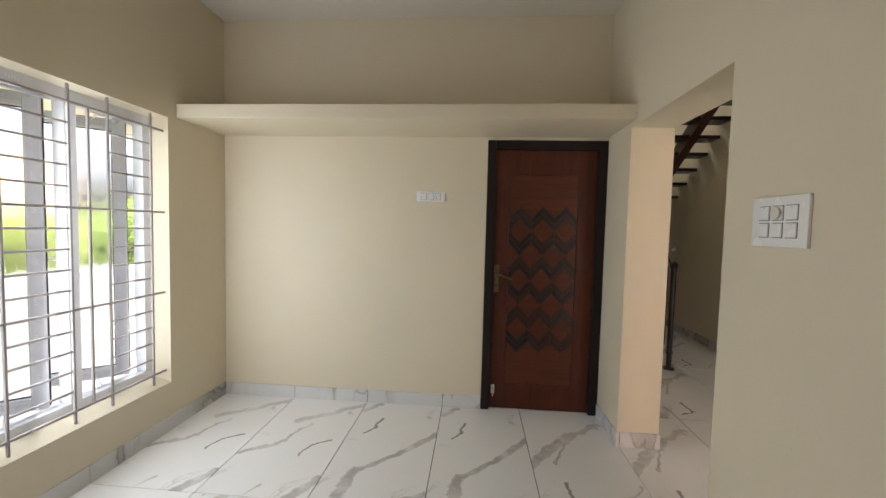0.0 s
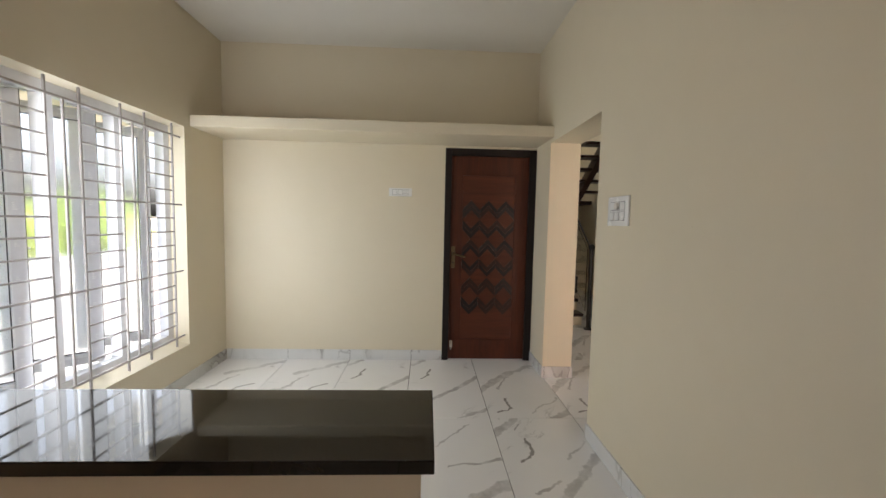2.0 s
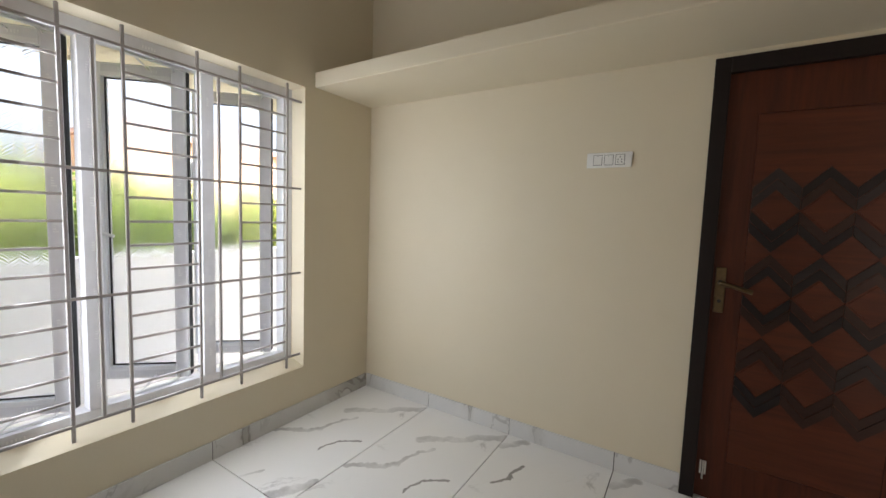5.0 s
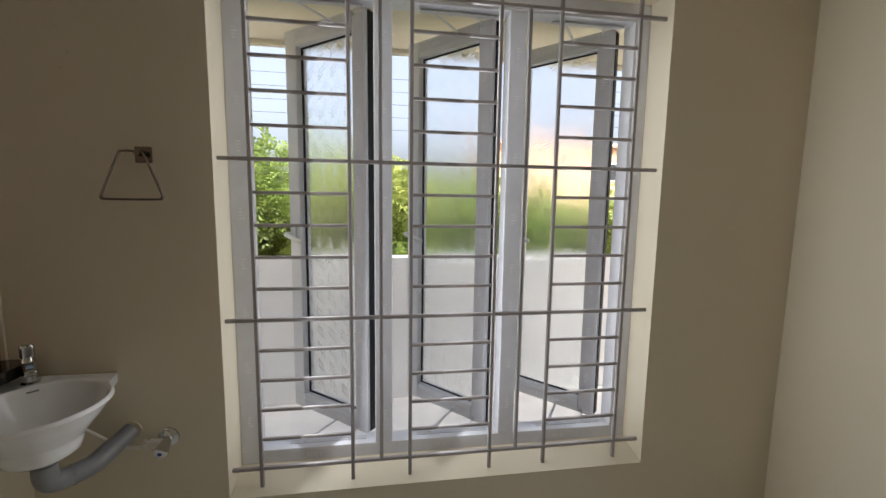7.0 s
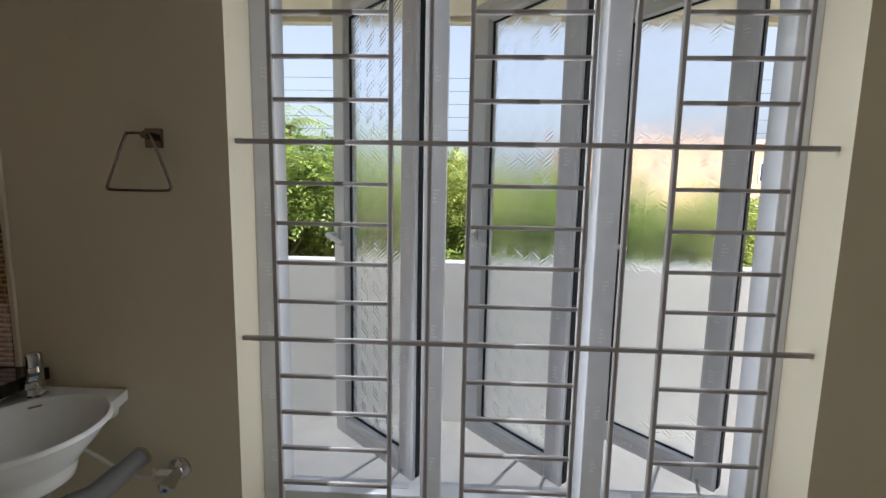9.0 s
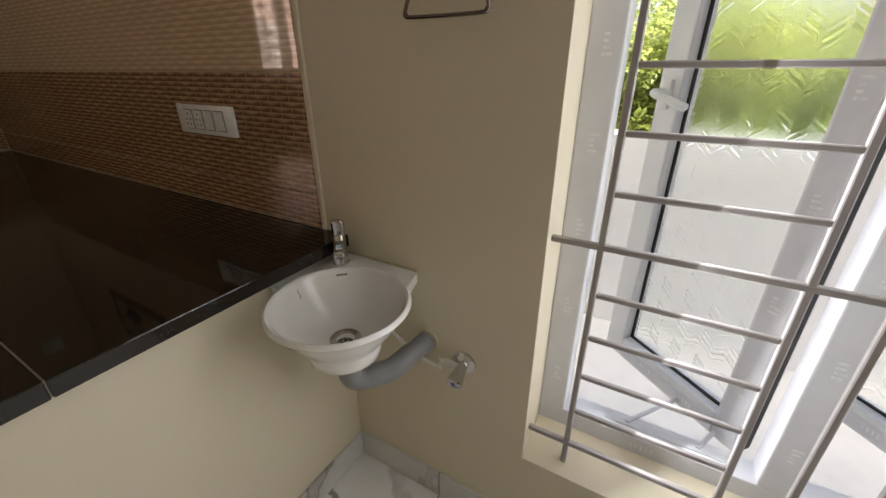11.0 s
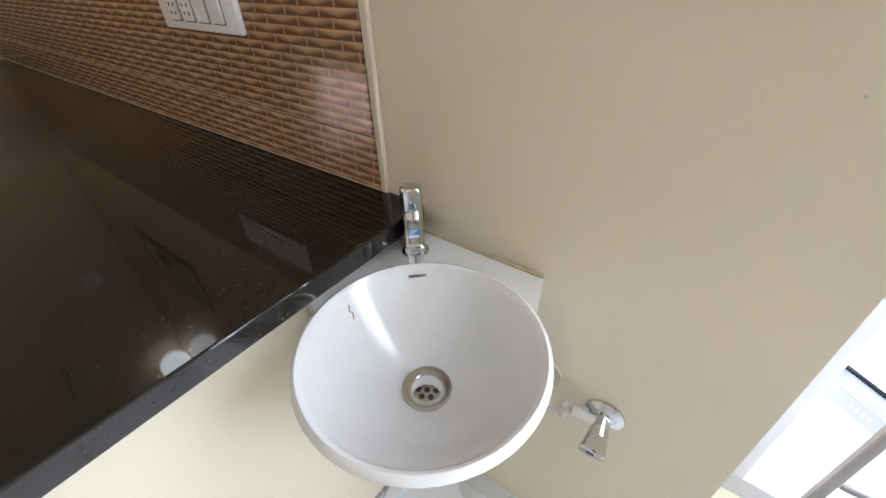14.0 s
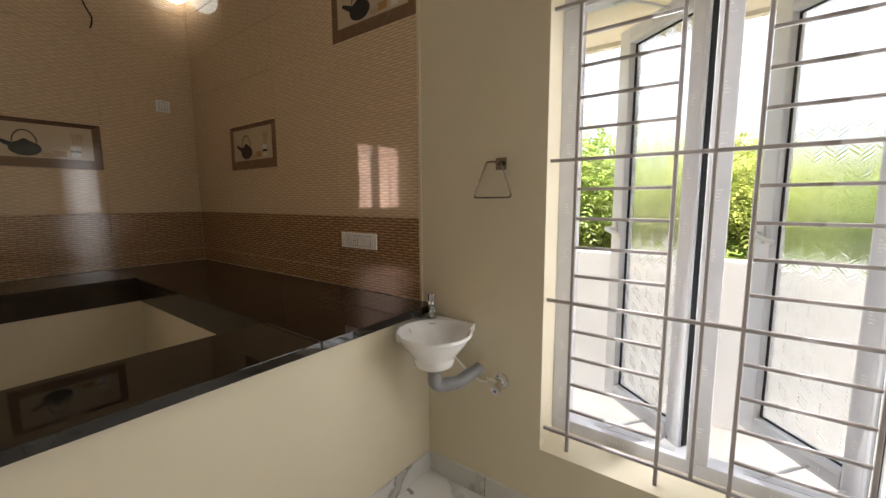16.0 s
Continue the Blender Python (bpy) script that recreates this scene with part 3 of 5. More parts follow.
for i in range(4):
    y0 = WY0 + i * (PW + 0.065)
    jamb = part("jamb" if i in (0, 3) else "mullion", box(bmesh.new(), FX0, FX1 + 0.001, y0, y0 + 0.065, FZ0 + 0.055, FZ1 - 0.065, 0.004), M_FILM, window_1)
    # stamped marks on the film: unreadable, so plain bars
    marks = bmesh.new()
    rr = random.Random(40 + i)
    for k in range(8):
        z = 0.52 + k * 0.195 + rr.uniform(-0.03, 0.03)
        for b in range(4):
            box(marks, FX1 + 0.0008, FX1 + 0.0018, y0 + 0.028, y0 + 0.028 + rr.choice((0.010, 0.014, 0.018)), z + b * 0.011, z + b * 0.011 + 0.005)
    part("stamped_print", marks, M_PRINT, jamb, "pale stamped marks on film")
    if i < 3:
        LIGHTS.append(y0 + 0.065)
rail_marks = bmesh.new()
for y0 in LIGHTS:
    for dz in (FZ0 + 0.020, FZ1 - 0.040):
        for b in range(5):
            box(rail_marks, FX1, FX1 + 0.001, y0 + 0.17 + b * 0.012, y0 + 0.175 + b * 0.012, dz, dz + 0.013)
part("stamped_print", rail_marks, M_PRINT, window_1, "pale stamped marks on film")


def casement(x_hinge, y_hinge, degrees):
    """A sash 0.46 x 1.64 hung on its +y stile and swung outwards."""
    w, z0, z1, d, f = 0.455, 0.405, 2.055, 0.06, 0.068
    turn = Matrix.Translation((x_hinge, y_hinge, 0)) @ pose(0, 0, 0, 0, 0, -degrees)
    bm = bmesh.new()
    for row in ((-d, 0, -w, -w + f, z0, z1), (-d, 0, -f, 0, z0, z1), (-d, 0, -w + f, -f, z0, z0 + f), (-d, 0, -w + f, -f, z1 - f, z1)):
        box(bm, *row, bevel=0.005)
    bm.transform(turn)
    sash = part("sash", bm, M_UPVC, window_1, "white casement swung outwards")
    film = boxes((0.0006, 0.0016, -f + 0.008, -0.010, z0 + 0.02, z1 - 0.02), (0.0006, 0.0016, -w + f, -f, z0 + 0.010, z0 + 0.046), (0.0006, 0.0016, -w + f, -f, z1 - 0.046, z1 - 0.010))
    film.transform(turn)
    part("protective_film", film, M_FILM, sash, "grey printed protective film")
    pr = bmesh.new()
    rr = random.Random(int(degrees))
    for k in range(7):
        z = z0 + 0.16 + k * 0.215 + rr.uniform(-0.03, 0.03)
        for b in range(4):
            box(pr, 0.0018, 0.0024, -0.046, -0.046 + rr.choice((0.010, 0.015, 0.02)), z + b * 0.011, z + b * 0.011 + 0.005)
    for yy in (-w + f + 0.08, -w + f + 0.22):
        for b in range(4):
            for zz in (z0 + 0.022, z1 - 0.036):
                box(pr, 0.0018, 0.0024, yy + b * 0.011, yy + b * 0.011 + 0.005, zz, zz + 0.014)
    pr.transform(turn)
    part("stamped_print", pr, M_PRINT, sash, "pale stamped marks on film")
    g = boxes((-d * 0.72, -d * 0.22, 0.0, 0.004, z0 + 0.01, z1 - 0.01))
    t = 0.005
    a0, a1, b0, b1 = -w + f, -f, z0 + f, z1 - f
    for row in ((-0.036, -0.027, a0, a0 + t, b0, b1), (-0.036, -0.027, a1 - t, a1, b0, b1), (-0.036, -0.027, a0 + t, a1 - t, b0, b0 + t), (-0.036, -0.027, a0 + t, a1 - t, b1 - t, b1)):
        box(g, *row)
    g.transform(turn)
    part("gasket", g, M_GASKET, sash, "black rubber glazing gasket")
    # the pane keeps its own axes so that the etching follows it
    pane = part("pane", boxes((-0.039, -0.034, a0, a1, b0, b1)), M_PANE, sash, "frosted glass etched with hatched cubes")
    pane.matrix_basis = turn
    pane.visible_shadow = False
    h = bmesh.new()
    box(h, 0.0, 0.012, -w + 0.018, -w + 0.046, 1.165, 1.235, 0.004)
    tube(h, [turn.inverted() @ (turn @ Vector(p)) for p in smooth_path([(0.012, -w + 0.032, 1.205), (0.045, -w + 0.032, 1.205), (0.052, -w + 0.05, 1.200), (0.050, -w + 0.135, 1.178)], 5)], 0.009, 8)
    h.transform(turn)
    part("handle", h, M_WHITE_PLASTIC, sash, "white lever handle", 40)
    # friction stays at foot and head
    for z, nm in ((FZ0 + 0.058, "stay"), (FZ1 - 0.072, "stay")):
        s = bmesh.new()
        p0 = Vector((XW - 0.165, y_hinge - 0.24, z))
        p1 = turn @ Vector((-0.02, -0.17, z))
        p2 = Vector((XW - 0.165, y_hinge - 0.08, z))
        p3 = turn @ Vector((-0.02, -0.06, z))
        for a, b in ((p0, p1), (p2, p3)):
            m = Matrix.Translation((a + b) / 2) @ (b - a).to_track_quat("Y", "Z").to_matrix().to_4x4() @ Matrix.Diagonal((0.010, (b - a).length, 0.003, 1))
            bmesh.ops.create_cube(s, size=1, matrix=m)
        box(s, XW - 0.176, XW - 0.154, y_hinge - 0.29, y_hinge - 0.005, z - 0.004, z - 0.001)
        part(nm, s, M_STAY, sash, "stainless friction stay")


for x, y, deg in ((-2.520, 1.664, 40.5), (-2.524, 2.150, 47.5), (-2.532, 2.652, 47.5)):
    casement(x, y, deg)

# steel grille in front
grille = thing("window_grille", (XW - 0.037, (WY0 + WY1) / 2, WZ0), "grey painted steel security grille in the window opening", "window grille")
GX, BW = XW - 0.037, 0.0065
STEP = (2.016 - 0.41) / 15
for y in (1.303, 1.617, 1.824, 2.127, 2.344, 2.640):
    part("upright_bar", box(bmesh.new(), GX - BW, GX + BW, y - BW, y + BW, WZ0 + 0.006, WZ1, 0.002, 1), M_STEEL_PAINT, grille)
for y in (1.720, 2.230):
    part("upright_bar", box(bmesh.new(), GX - BW, GX + BW, y - BW, y + BW, 0.41, 2.016, 0.002, 1), M_STEEL_PAINT, grille)
for k in (0, 5, 10, 15):
    z = 0.41 + k * STEP
    part("tie_bar", box(bmesh.new(), GX - BW * 0.9, GX + BW * 1.1, WY0, WY1, z - BW, z + BW, 0.002, 1), M_STEEL_PAINT, grille)
for y0, y1 in ((1.303, 1.617), (1.824, 2.127), (2.344, 2.640)):
    for k in range(1, 15):
        if k % 5:
            z = 0.41 + k * STEP
            part("rung", box(bmesh.new(), GX - BW * 0.85, GX + BW * 0.85, y0 + BW, y1 - BW, z - BW * 0.85, z + BW * 0.85, 0.002, 1), M_STEEL_PAINT, grille)

# ---------- door ----------
door_1 = thing("door_1", (0.25, YN, 0), "closed reddish-brown wooden door with geometric inlay", "door", kind="structure")
DX0, DX1, DZ = -0.195, XE, 2.10
for row in ((DX0, DX0 + 0.062, YN - 0.012, YN + 0.12, 0, DZ), (DX1 - 0.068, DX1 - 0.001, YN - 0.012, YN + 0.12, 0, DZ), (DX0 + 0.062, DX1 - 0.068, YN - 0.012, YN + 0.12, DZ - 0.07, DZ)):
    part("door_frame", box(bmesh.new(), *row, bevel=0.004), M_FRAME, door_1, "nearly black stained timber frame")
LX0, LX1, LY = DX0 + 0.062, DX1 - 0.068, YN + 0.018
LT = DZ - 0.07
g0, g1, h0, h1 = LX0 + 0.118, LX1 - 0.135, 0.215, LT - 0.19
leaf = part("leaf", boxes((LX0, LX1, LY + 0.006, LY + 0.045, 0.008, LT)), M_DOOR, door_1)
for row in ((LX0, g0 - 0.003, LY, LY + 0.006, 0.008, LT), (g1 + 0.003, LX1, LY, LY + 0.006, 0.008, LT),
            (g0 - 0.003, g1 + 0.003, LY, LY + 0.006, 0.008, h0 - 0.003), (g0 - 0.003, g1 + 0.003, LY, LY + 0.006, h1 + 0.003, LT)):
    part("veneer_band", boxes(row), M_DOOR, leaf)
part("centre_panel", box(bmesh.new(), g0, g1, LY, LY + 0.006, h0, h1, 0.001, 1), M_DOORX, leaf, "cross-grained veneer panel")
cw = (g1 - g0) / 3
hw, dh = cw / 2, 0.088
rr = random.Random(5)
for r, zc in enumerate((1.415, 1.033, 0.650)):
    for c in range(3):
        cx = g0 + cw * (c + 0.5)
        dm = bmesh.new()
        s = 0.88
        prism(dm, [(cx - hw * s, zc), (cx, zc - dh * s), (cx + hw * s, zc), (cx, zc + dh * s)], "y", LY - 0.003, LY)
        part("inlay_diamond", dm, M_DOORX, leaf)
        for sgn in (1, -1):
            for b in range(2):
                lo, hi = 0.003 + b * 0.050, 0.049 + b * 0.050
                bm = bmesh.new()
                prism(bm, [(cx - hw * 0.985, zc + sgn * lo), (cx, zc + sgn * (dh + lo)), (cx + hw * 0.985, zc + sgn * lo),
                           (cx + hw * 0.985, zc + sgn * hi), (cx, zc + sgn * (dh + hi)), (cx - hw * 0.985, zc + sgn * hi)], "y", LY - 0.0035 - 0.0005 * b, LY)
                part("inlay_chevron", bm, rr.choice(M_CHEV + [M_CHEV[0]]), leaf, "dark stained inlay")
handle = part("door_handle", box(bmesh.new(), LX0 + 0.012, LX0 + 0.052, LY - 0.008, LY, 0.93, 1.145, 0.004), M_BRASS, leaf, "antique brass lever handle")
lv = tube(bmesh.new(), smooth_path([(LX0 + 0.032, LY - 0.006, 1.075), (LX0 + 0.032, LY - 0.045, 1.075), (LX0 + 0.045, LY - 0.055, 1.073), (LX0 + 0.15, LY - 0.052, 1.045)], 6), [0.010] * 19, 10)
part("lever", lv, M_BRASS, handle, "", 50)
part("keyhole", rod(bmesh.new(), (LX0 + 0.032, LY - 0.0095, 0.985), (LX0 + 0.032, LY - 0.004, 0.985), 0.008, 12), M_HOLE_SHADE, handle)
bolt = part("tower_bolt", box(bmesh.new(), LX0 + 0.015, LX0 + 0.043, LY - 0.006, LY, 0.125, 0.195, 0.002), M_STAINLESS, leaf, "small steel tower bolt")
part("bolt_rod", rod(bmesh.new(), (LX0 + 0.029, LY - 0.012, 0.105), (LX0 + 0.029, LY - 0.012, 0.20), 0.006, 10), M_STAINLESS, bolt)

# ---------- worktop and its walls ----------
solid("counter_wall", boxes((XW, -0.368, 0.345, 0.630, 0, CT - CTH), (XW, -1.715, YS, 0.345, 0, CT - CTH), (-1.715, XE, YS, -1.295, 0, CT - CTH)), M_WALL,
      "cream plastered counter walls carrying the granite", "wall", kind="structure")
worktop = thing("worktop", (-1.3, 0.48, CT - CTH), "polished black granite worktop, smeared and dusty", "worktop")
part("slab", box(bmesh.new(), XW, -1.6815, YS + 0.006, 0.673, CT - CTH, CT, 0.003), M_GRANITE, worktop)
part("slab", box(bmesh.new(), -1.6795, -0.337, 0.300, 0.673, CT - CTH, CT, 0.003), M_GRANITE, worktop)
part("slab", box(bmesh.new(), -1.6795, XE, YS + 0.006, -1.262, CT - CTH, CT, 0.003), M_GRANITE, worktop)
part("joint_filler", boxes((-1.6818, -1.6792, 0.302, 0.669, CT - CTH + 0.002, CT - 0.0014)), M_SLAB_JOINT, worktop, "pale cement line between the slabs")
part("apron", box(bmesh.new(), -1.714, -1.694, -1.290, 0.340, CT - 0.155, CT - CTH - 0.001, 0.002, 1), M_GRANITE, worktop, "black granite apron under the edge")
part("apron", box(bmesh.new(), -1.694, XE, -1.294, -1.274, CT - 0.155, CT - CTH - 0.001, 0.002, 1), M_GRANITE, worktop, "black granite apron under the edge")

# ---------- kitchen window, with grille ----------
window_2 = thing("window_2", ((KX0 + KX1) / 2, YS - 0.1, KZ0), "small barred kitchen window with white frame", "window", kind="structure")
ky0, ky1 = YS - 0.16, YS - 0.10
kf = 0.06
for row in ((KX0, KX1, ky0, ky1, KZ0, KZ0 + kf), (KX0, KX1, ky0, ky1, KZ1 - kf, KZ1), (KX0, KX0 + kf, ky0, ky1, KZ0 + kf, KZ1 - kf), (KX1 - kf, KX1, ky0, ky1, KZ0 + kf, KZ1 - kf),
            ((KX0 + KX1) / 2 - 0.12, (KX0 + KX1) / 2 - 0.02, ky0, ky1, KZ0 + kf, KZ1 - kf)):
    part("window_frame", box(bmesh.new(), *row, bevel=0.004), M_UPVC, window_2)
grille_2 = thing("window_grille", ((KX0 + KX1) / 2, YS - 0.05, KZ0), "grey painted steel grille of the kitchen window", "window grille")
for k in range(9):
    z = KZ0 + 0.05 + k * 0.0965
    part("rung", boxes((KX0, KX1, YS - 0.056, YS - 0.044, z - 0.006, z + 0.006)), M_STEEL_PAINT, grille_2)
for k in range(4):
    x = KX0 + 0.1 + k * 0.22
    part("upright_bar", boxes((x - 0.006, x + 0.006, YS - 0.043, YS - 0.031, KZ0, KZ1)), M_STEEL_PAINT, grille_2)

# ---------- stair in the hall ----------
stair = thing("staircase", (1.8, 5.6, 0), "dark timber stair on brown steel spines, turning at a landing", "staircase")
RISE, GO = 0.165, 0.205
for k in range(10):
    y, z = 4.70 + k * GO, RISE * (k + 1)
    part("tread", box(bmesh.new(), 0.98, 1.80, y, y + 0.27, z - 0.04, z, 0.004), M_TREAD, stair)
    part("riser", boxes((0.98, 1.79, y + 0.035, y + 0.05, z - RISE, z - 0.04)), M_WALL, stair, "cream riser board")
LZ = RISE * 11
part("landing", box(bmesh.new(), XE2 + 0.01, 2.69, 6.72, 7.39, LZ - 0.06, LZ, 0.004), M_TREAD, stair)
for k in range(7):
    y, z = 6.50 - k * 0.236, LZ + RISE * (k + 1)
    part("tread", box(bmesh.new(), 2.02, 2.69, y - 0.13, y + 0.13, z - 0.04, z, 0.004), M_TREAD, stair)
sp = bmesh.new()
prism(sp, [(6.72, LZ - 0.10), (6.72, LZ + 0.08), (4.75, LZ + 0.08 + 1.97 * RISE / 0.236), (4.75, LZ - 0.16 + 1.97 * RISE / 0.236)], "x", 2.32, 2.42)
part("spine", sp, M_BROWN_STEEL, stair, "brown painted steel spine beam")
sp = bmesh.new()
prism(sp, [(4.78, 0.0), (4.98, 0.0), (6.75, LZ - 0.22), (6.75, LZ - 0.06)], "x", 1.36, 1.42)
part("spine", sp, M_BROWN_STEEL, stair, "brown painted steel spine beam")
railing = thing("stair_railing", (1.79, 4.52, 0), "glass stair railing on a black steel newel post", "railing")
post = bmesh.new()
rod(post, (1.79, 4.52, 0.012), (1.79, 4.52, 1.06), 0.026, 16)
rod(post, (1.79, 4.52, 0.0), (1.79, 4.52, 0.014), 0.055, 20)
rod(post, (1.79, 4.52, 0.165), (1.79, 4.52, 0.19), 0.034, 16)
part("newel_post", post, M_BLACK_STEEL, railing, "", 40)
kn = lathe(bmesh.new(), [(0.002, 1.135), (0.022, 1.125), (0.040, 1.10), (0.040, 1.085), (0.024, 1.055), (0.002, 1.05)], (1.79, 4.52, 0), 16)
part("knob", kn, M_BLACK_STEEL, railing, "", 40)
gl = bmesh.new()
prism(gl, [(4.64, 0.22), (6.7, 0.22 + 2.06 * RISE / GO), (6.7, 1.06 + 2.06 * RISE / GO), (4.64, 1.06)], "x", 1.785, 1.795)
part("glass_panel", gl, M_CLEAR, railing)
part("top_rail", tube(bmesh.new(), [(1.79, 4.54, 1.07), (1.79, 6.7, 1.07 + 2.06 * RISE / GO)], 0.012, 8), M_BLACK_STEEL, railing)
for k in range(3):
    y = 5.0 + k * 0.7
    part("clamp", boxes((1.77, 1.81, y - 0.02, y + 0.02, (y - 4.7) * RISE / GO + 0.16, (y - 4.7) * RISE / GO + 0.40)), M_BLACK_STEEL, railing)

bulb = thing("bulb_holder", (2.70, 6.4, 1.19), "small white bulb holder on the hall wall", "bulb holder")
part("base", rod(bmesh.new(), (2.70, 6.4, 1.19), (2.684, 6.4, 1.19), 0.034, 20), M_WHITE_PLASTIC, bulb, "", 40)
part("socket", rod(bmesh.new(), (2.684, 6.4, 1.19), (2.65, 6.4, 1.168), 0.019, 16), M_WHITE_PLASTIC, bulb, "", 40)

# ---------- balcony and outside ----------
solid("balcony_floor", boxes((-3.74, XW - 0.23, -3, 7, -0.15, 0.0)), M_FLOOR_OUT, "pale cement balcony floor", "floor", kind="structure")
solid("parapet", box(bmesh.new(), -3.74, -3.60, -3, 7, 0, 0.985, 0.006), M_OUT, "white painted balcony parapet wall", "wall", kind="structure")
solid("sunshade", boxes((-3.14, XW - 0.23, 0.60, 3.35, 2.125, 2.21), (-3.14, -3.10, 0.60, 3.35, 2.105, 2.125)), M_FASCIA, "cream painted concrete sunshade above the window", "sunshade", kind="structure")
gm = bmesh.new()
bmesh.ops.create_grid(gm, x_segments=24, y_segments=24, size=400, matrix=Matrix.Translation((0, 0, -0.45)))
solid("ground", gm, M_GROUND, "dry bare earth round the house", "ground", kind="structure")


def tree(name, at, height, spread, seed, mat, leaves=5600, label="bushy bright green tree with small leaves"):
    rr = random.Random(seed)
    x, y = at
    t = thing(name, (x, y, -0.45), label, "tree", "trees beyond the parapet")
    tb = bmesh.new()
    tops = []
    lean = rr.uniform(-0.2, 0.2)
    tube(tb, smooth_path([(x, y, -0.45), (x + lean * 0.5, y, height * 0.25), (x + lean, y + 0.1, height * 0.6)], 4), [0.11 - 0.008 * k for k in range(9)], 8)
    for k in range(16):
        a = k * 2.4 + rr.uniform(-0.3, 0.3)
        z0 = height * rr.uniform(0.05, 0.5)
        e = Vector((x + math.cos(a) * spread * rr.uniform(0.45, 0.85), y + math.sin(a) * spread * rr.uniform(0.45, 0.85), height * (0.12 + 0.8 * ((k * 0.618) % 1.0))))
        tube(tb, smooth_path([(x + lean * 0.5, y, z0), ((x + e.x) / 2, (y + e.y) / 2, (z0 + e.z) / 2 - 0.1), e], 4), [0.045 - 0.004 * j for j in range(9)], 6)
        tops.append(e)
    part("trunk", tb, M_BARK, t, "", 60)
    # feathery sprays: leaflets in pairs along a drooping stalk
    verts, faces = [], []
    for k in range(leaves):
        c = rr.choice(tops)
        d = Vector((rr.gauss(0, 1), rr.gauss(0, 1), rr.gauss(0, 0.85))).normalized() * spread * 0.46 * rr.random() ** 0.45
        p = c + d
        p.z = max(p.z, -0.1)
        ax = (d.normalized() * 0.8 + Vector((rr.uniform(-1, 1), rr.uniform(-1, 1), rr.uniform(-0.5, 0.5)))).normalized()
        sd = ax.cross(Vector((rr.uniform(-0.6, 0.6), rr.uniform(-0.6, 0.6), 1))).normalized()
        size = rr.uniform(0.75, 1.3)
        for j in range(5):
            q = p + ax * 0.042 * size * j - Vector((0, 0, 0.004 * j * j * size))
            for s in (1, -1):
                e = (sd * s + ax * 0.55 + Vector((0, 0, rr.uniform(-0.35, 0.1)))).normalized() * 0.064 * size * (1 - 0.10 * abs(j - 1.5))
                w = ax * 0.016 * size
                b = len(verts)
                verts += [q, q + e * 0.5 + w, q + e, q + e * 0.5 - w]
                faces.append((b, b + 1, b + 2, b + 3))
    me = bpy.data.meshes.new("crown")
    me.from_pydata([tuple(v) for v in verts], [], faces)
    me.materials.append(mat)
    cr = new("crown", me)
    under(cr, t)
    return t


for k, (x, y, h, s) in enumerate(((-6.6, -2.8, 2.0, 1.3), (-6.4, -0.8, 1.98, 1.25), (-7.4, 1.2, 1.8, 1.3), (-6.8, 2.6, 1.4, 1.2), (-6.6, 4.4, 1.25, 1.2), (-7.0, 6.3, 1.2, 1.4),
                                  (-8.6, -6.0, 2.9, 2.0), (-9.5, 8.8, 1.5, 1.6), (-9.0, -9.5, 2.9, 2.2), (-6.8, -5.0, 2.2, 1.4), (-7.2, -1.6, 1.8, 1.3), (-6.9, 3.5, 1.3, 1.2), (-8.2, 0.4, 1.9, 1.5))):
    tree("tree", (x, y), h, s, 10 + k, M_LEAF if k % 2 else M_LEAF_LIGHT)

palm = thing("palm_tree", (-15, -4.3, -0.45), "distant coconut palm with drooping fronds", "tree")
pb = tube(bmesh.new(), smooth_path([(-15, -4.3, -0.45), (-15.1, -4.2, 2.2), (-15, -4.1, 3.9)], 5), [0.17 - 0.006 * k for k in range(11)], 8)
part("trunk", pb, M_BARK, palm, "", 60)
rr = random.Random(3)
for k in range(13):
    a = k * 2 * math.pi / 13 + rr.uniform(-0.2, 0.2)
    up = rr.uniform(0.1, 0.9)
    spine = smooth_path([(-15, -4.1, 3.9), (-15 + 0.8 * math.cos(a), -4.1 + 0.8 * math.sin(a), 4.0 + up * 0.7), (-15 + 1.8 * math.cos(a), -4.1 + 1.8 * math.sin(a), 3.65 + up * 0.5)], 8)
    fb = bmesh.new()
    side = Vector((-math.sin(a), math.cos(a), 0))
    for i, p in enumerate(spine[1:]):
        ln = 0.5 * (1 - abs(i / 16 - 0.35))
        for s in (1, -1):
            tip = p + side * s * ln + Vector((math.cos(a) * 0.2, math.sin(a) * 0.2, -ln * 0.55))
            w = Vector((math.cos(a), math.sin(a), 0)) * 0.03
            fb.faces.new([fb.verts.new(p - w), fb.verts.new(p + w), fb.verts.new(tip)])
    part("frond", fb, M_LEAF, palm)


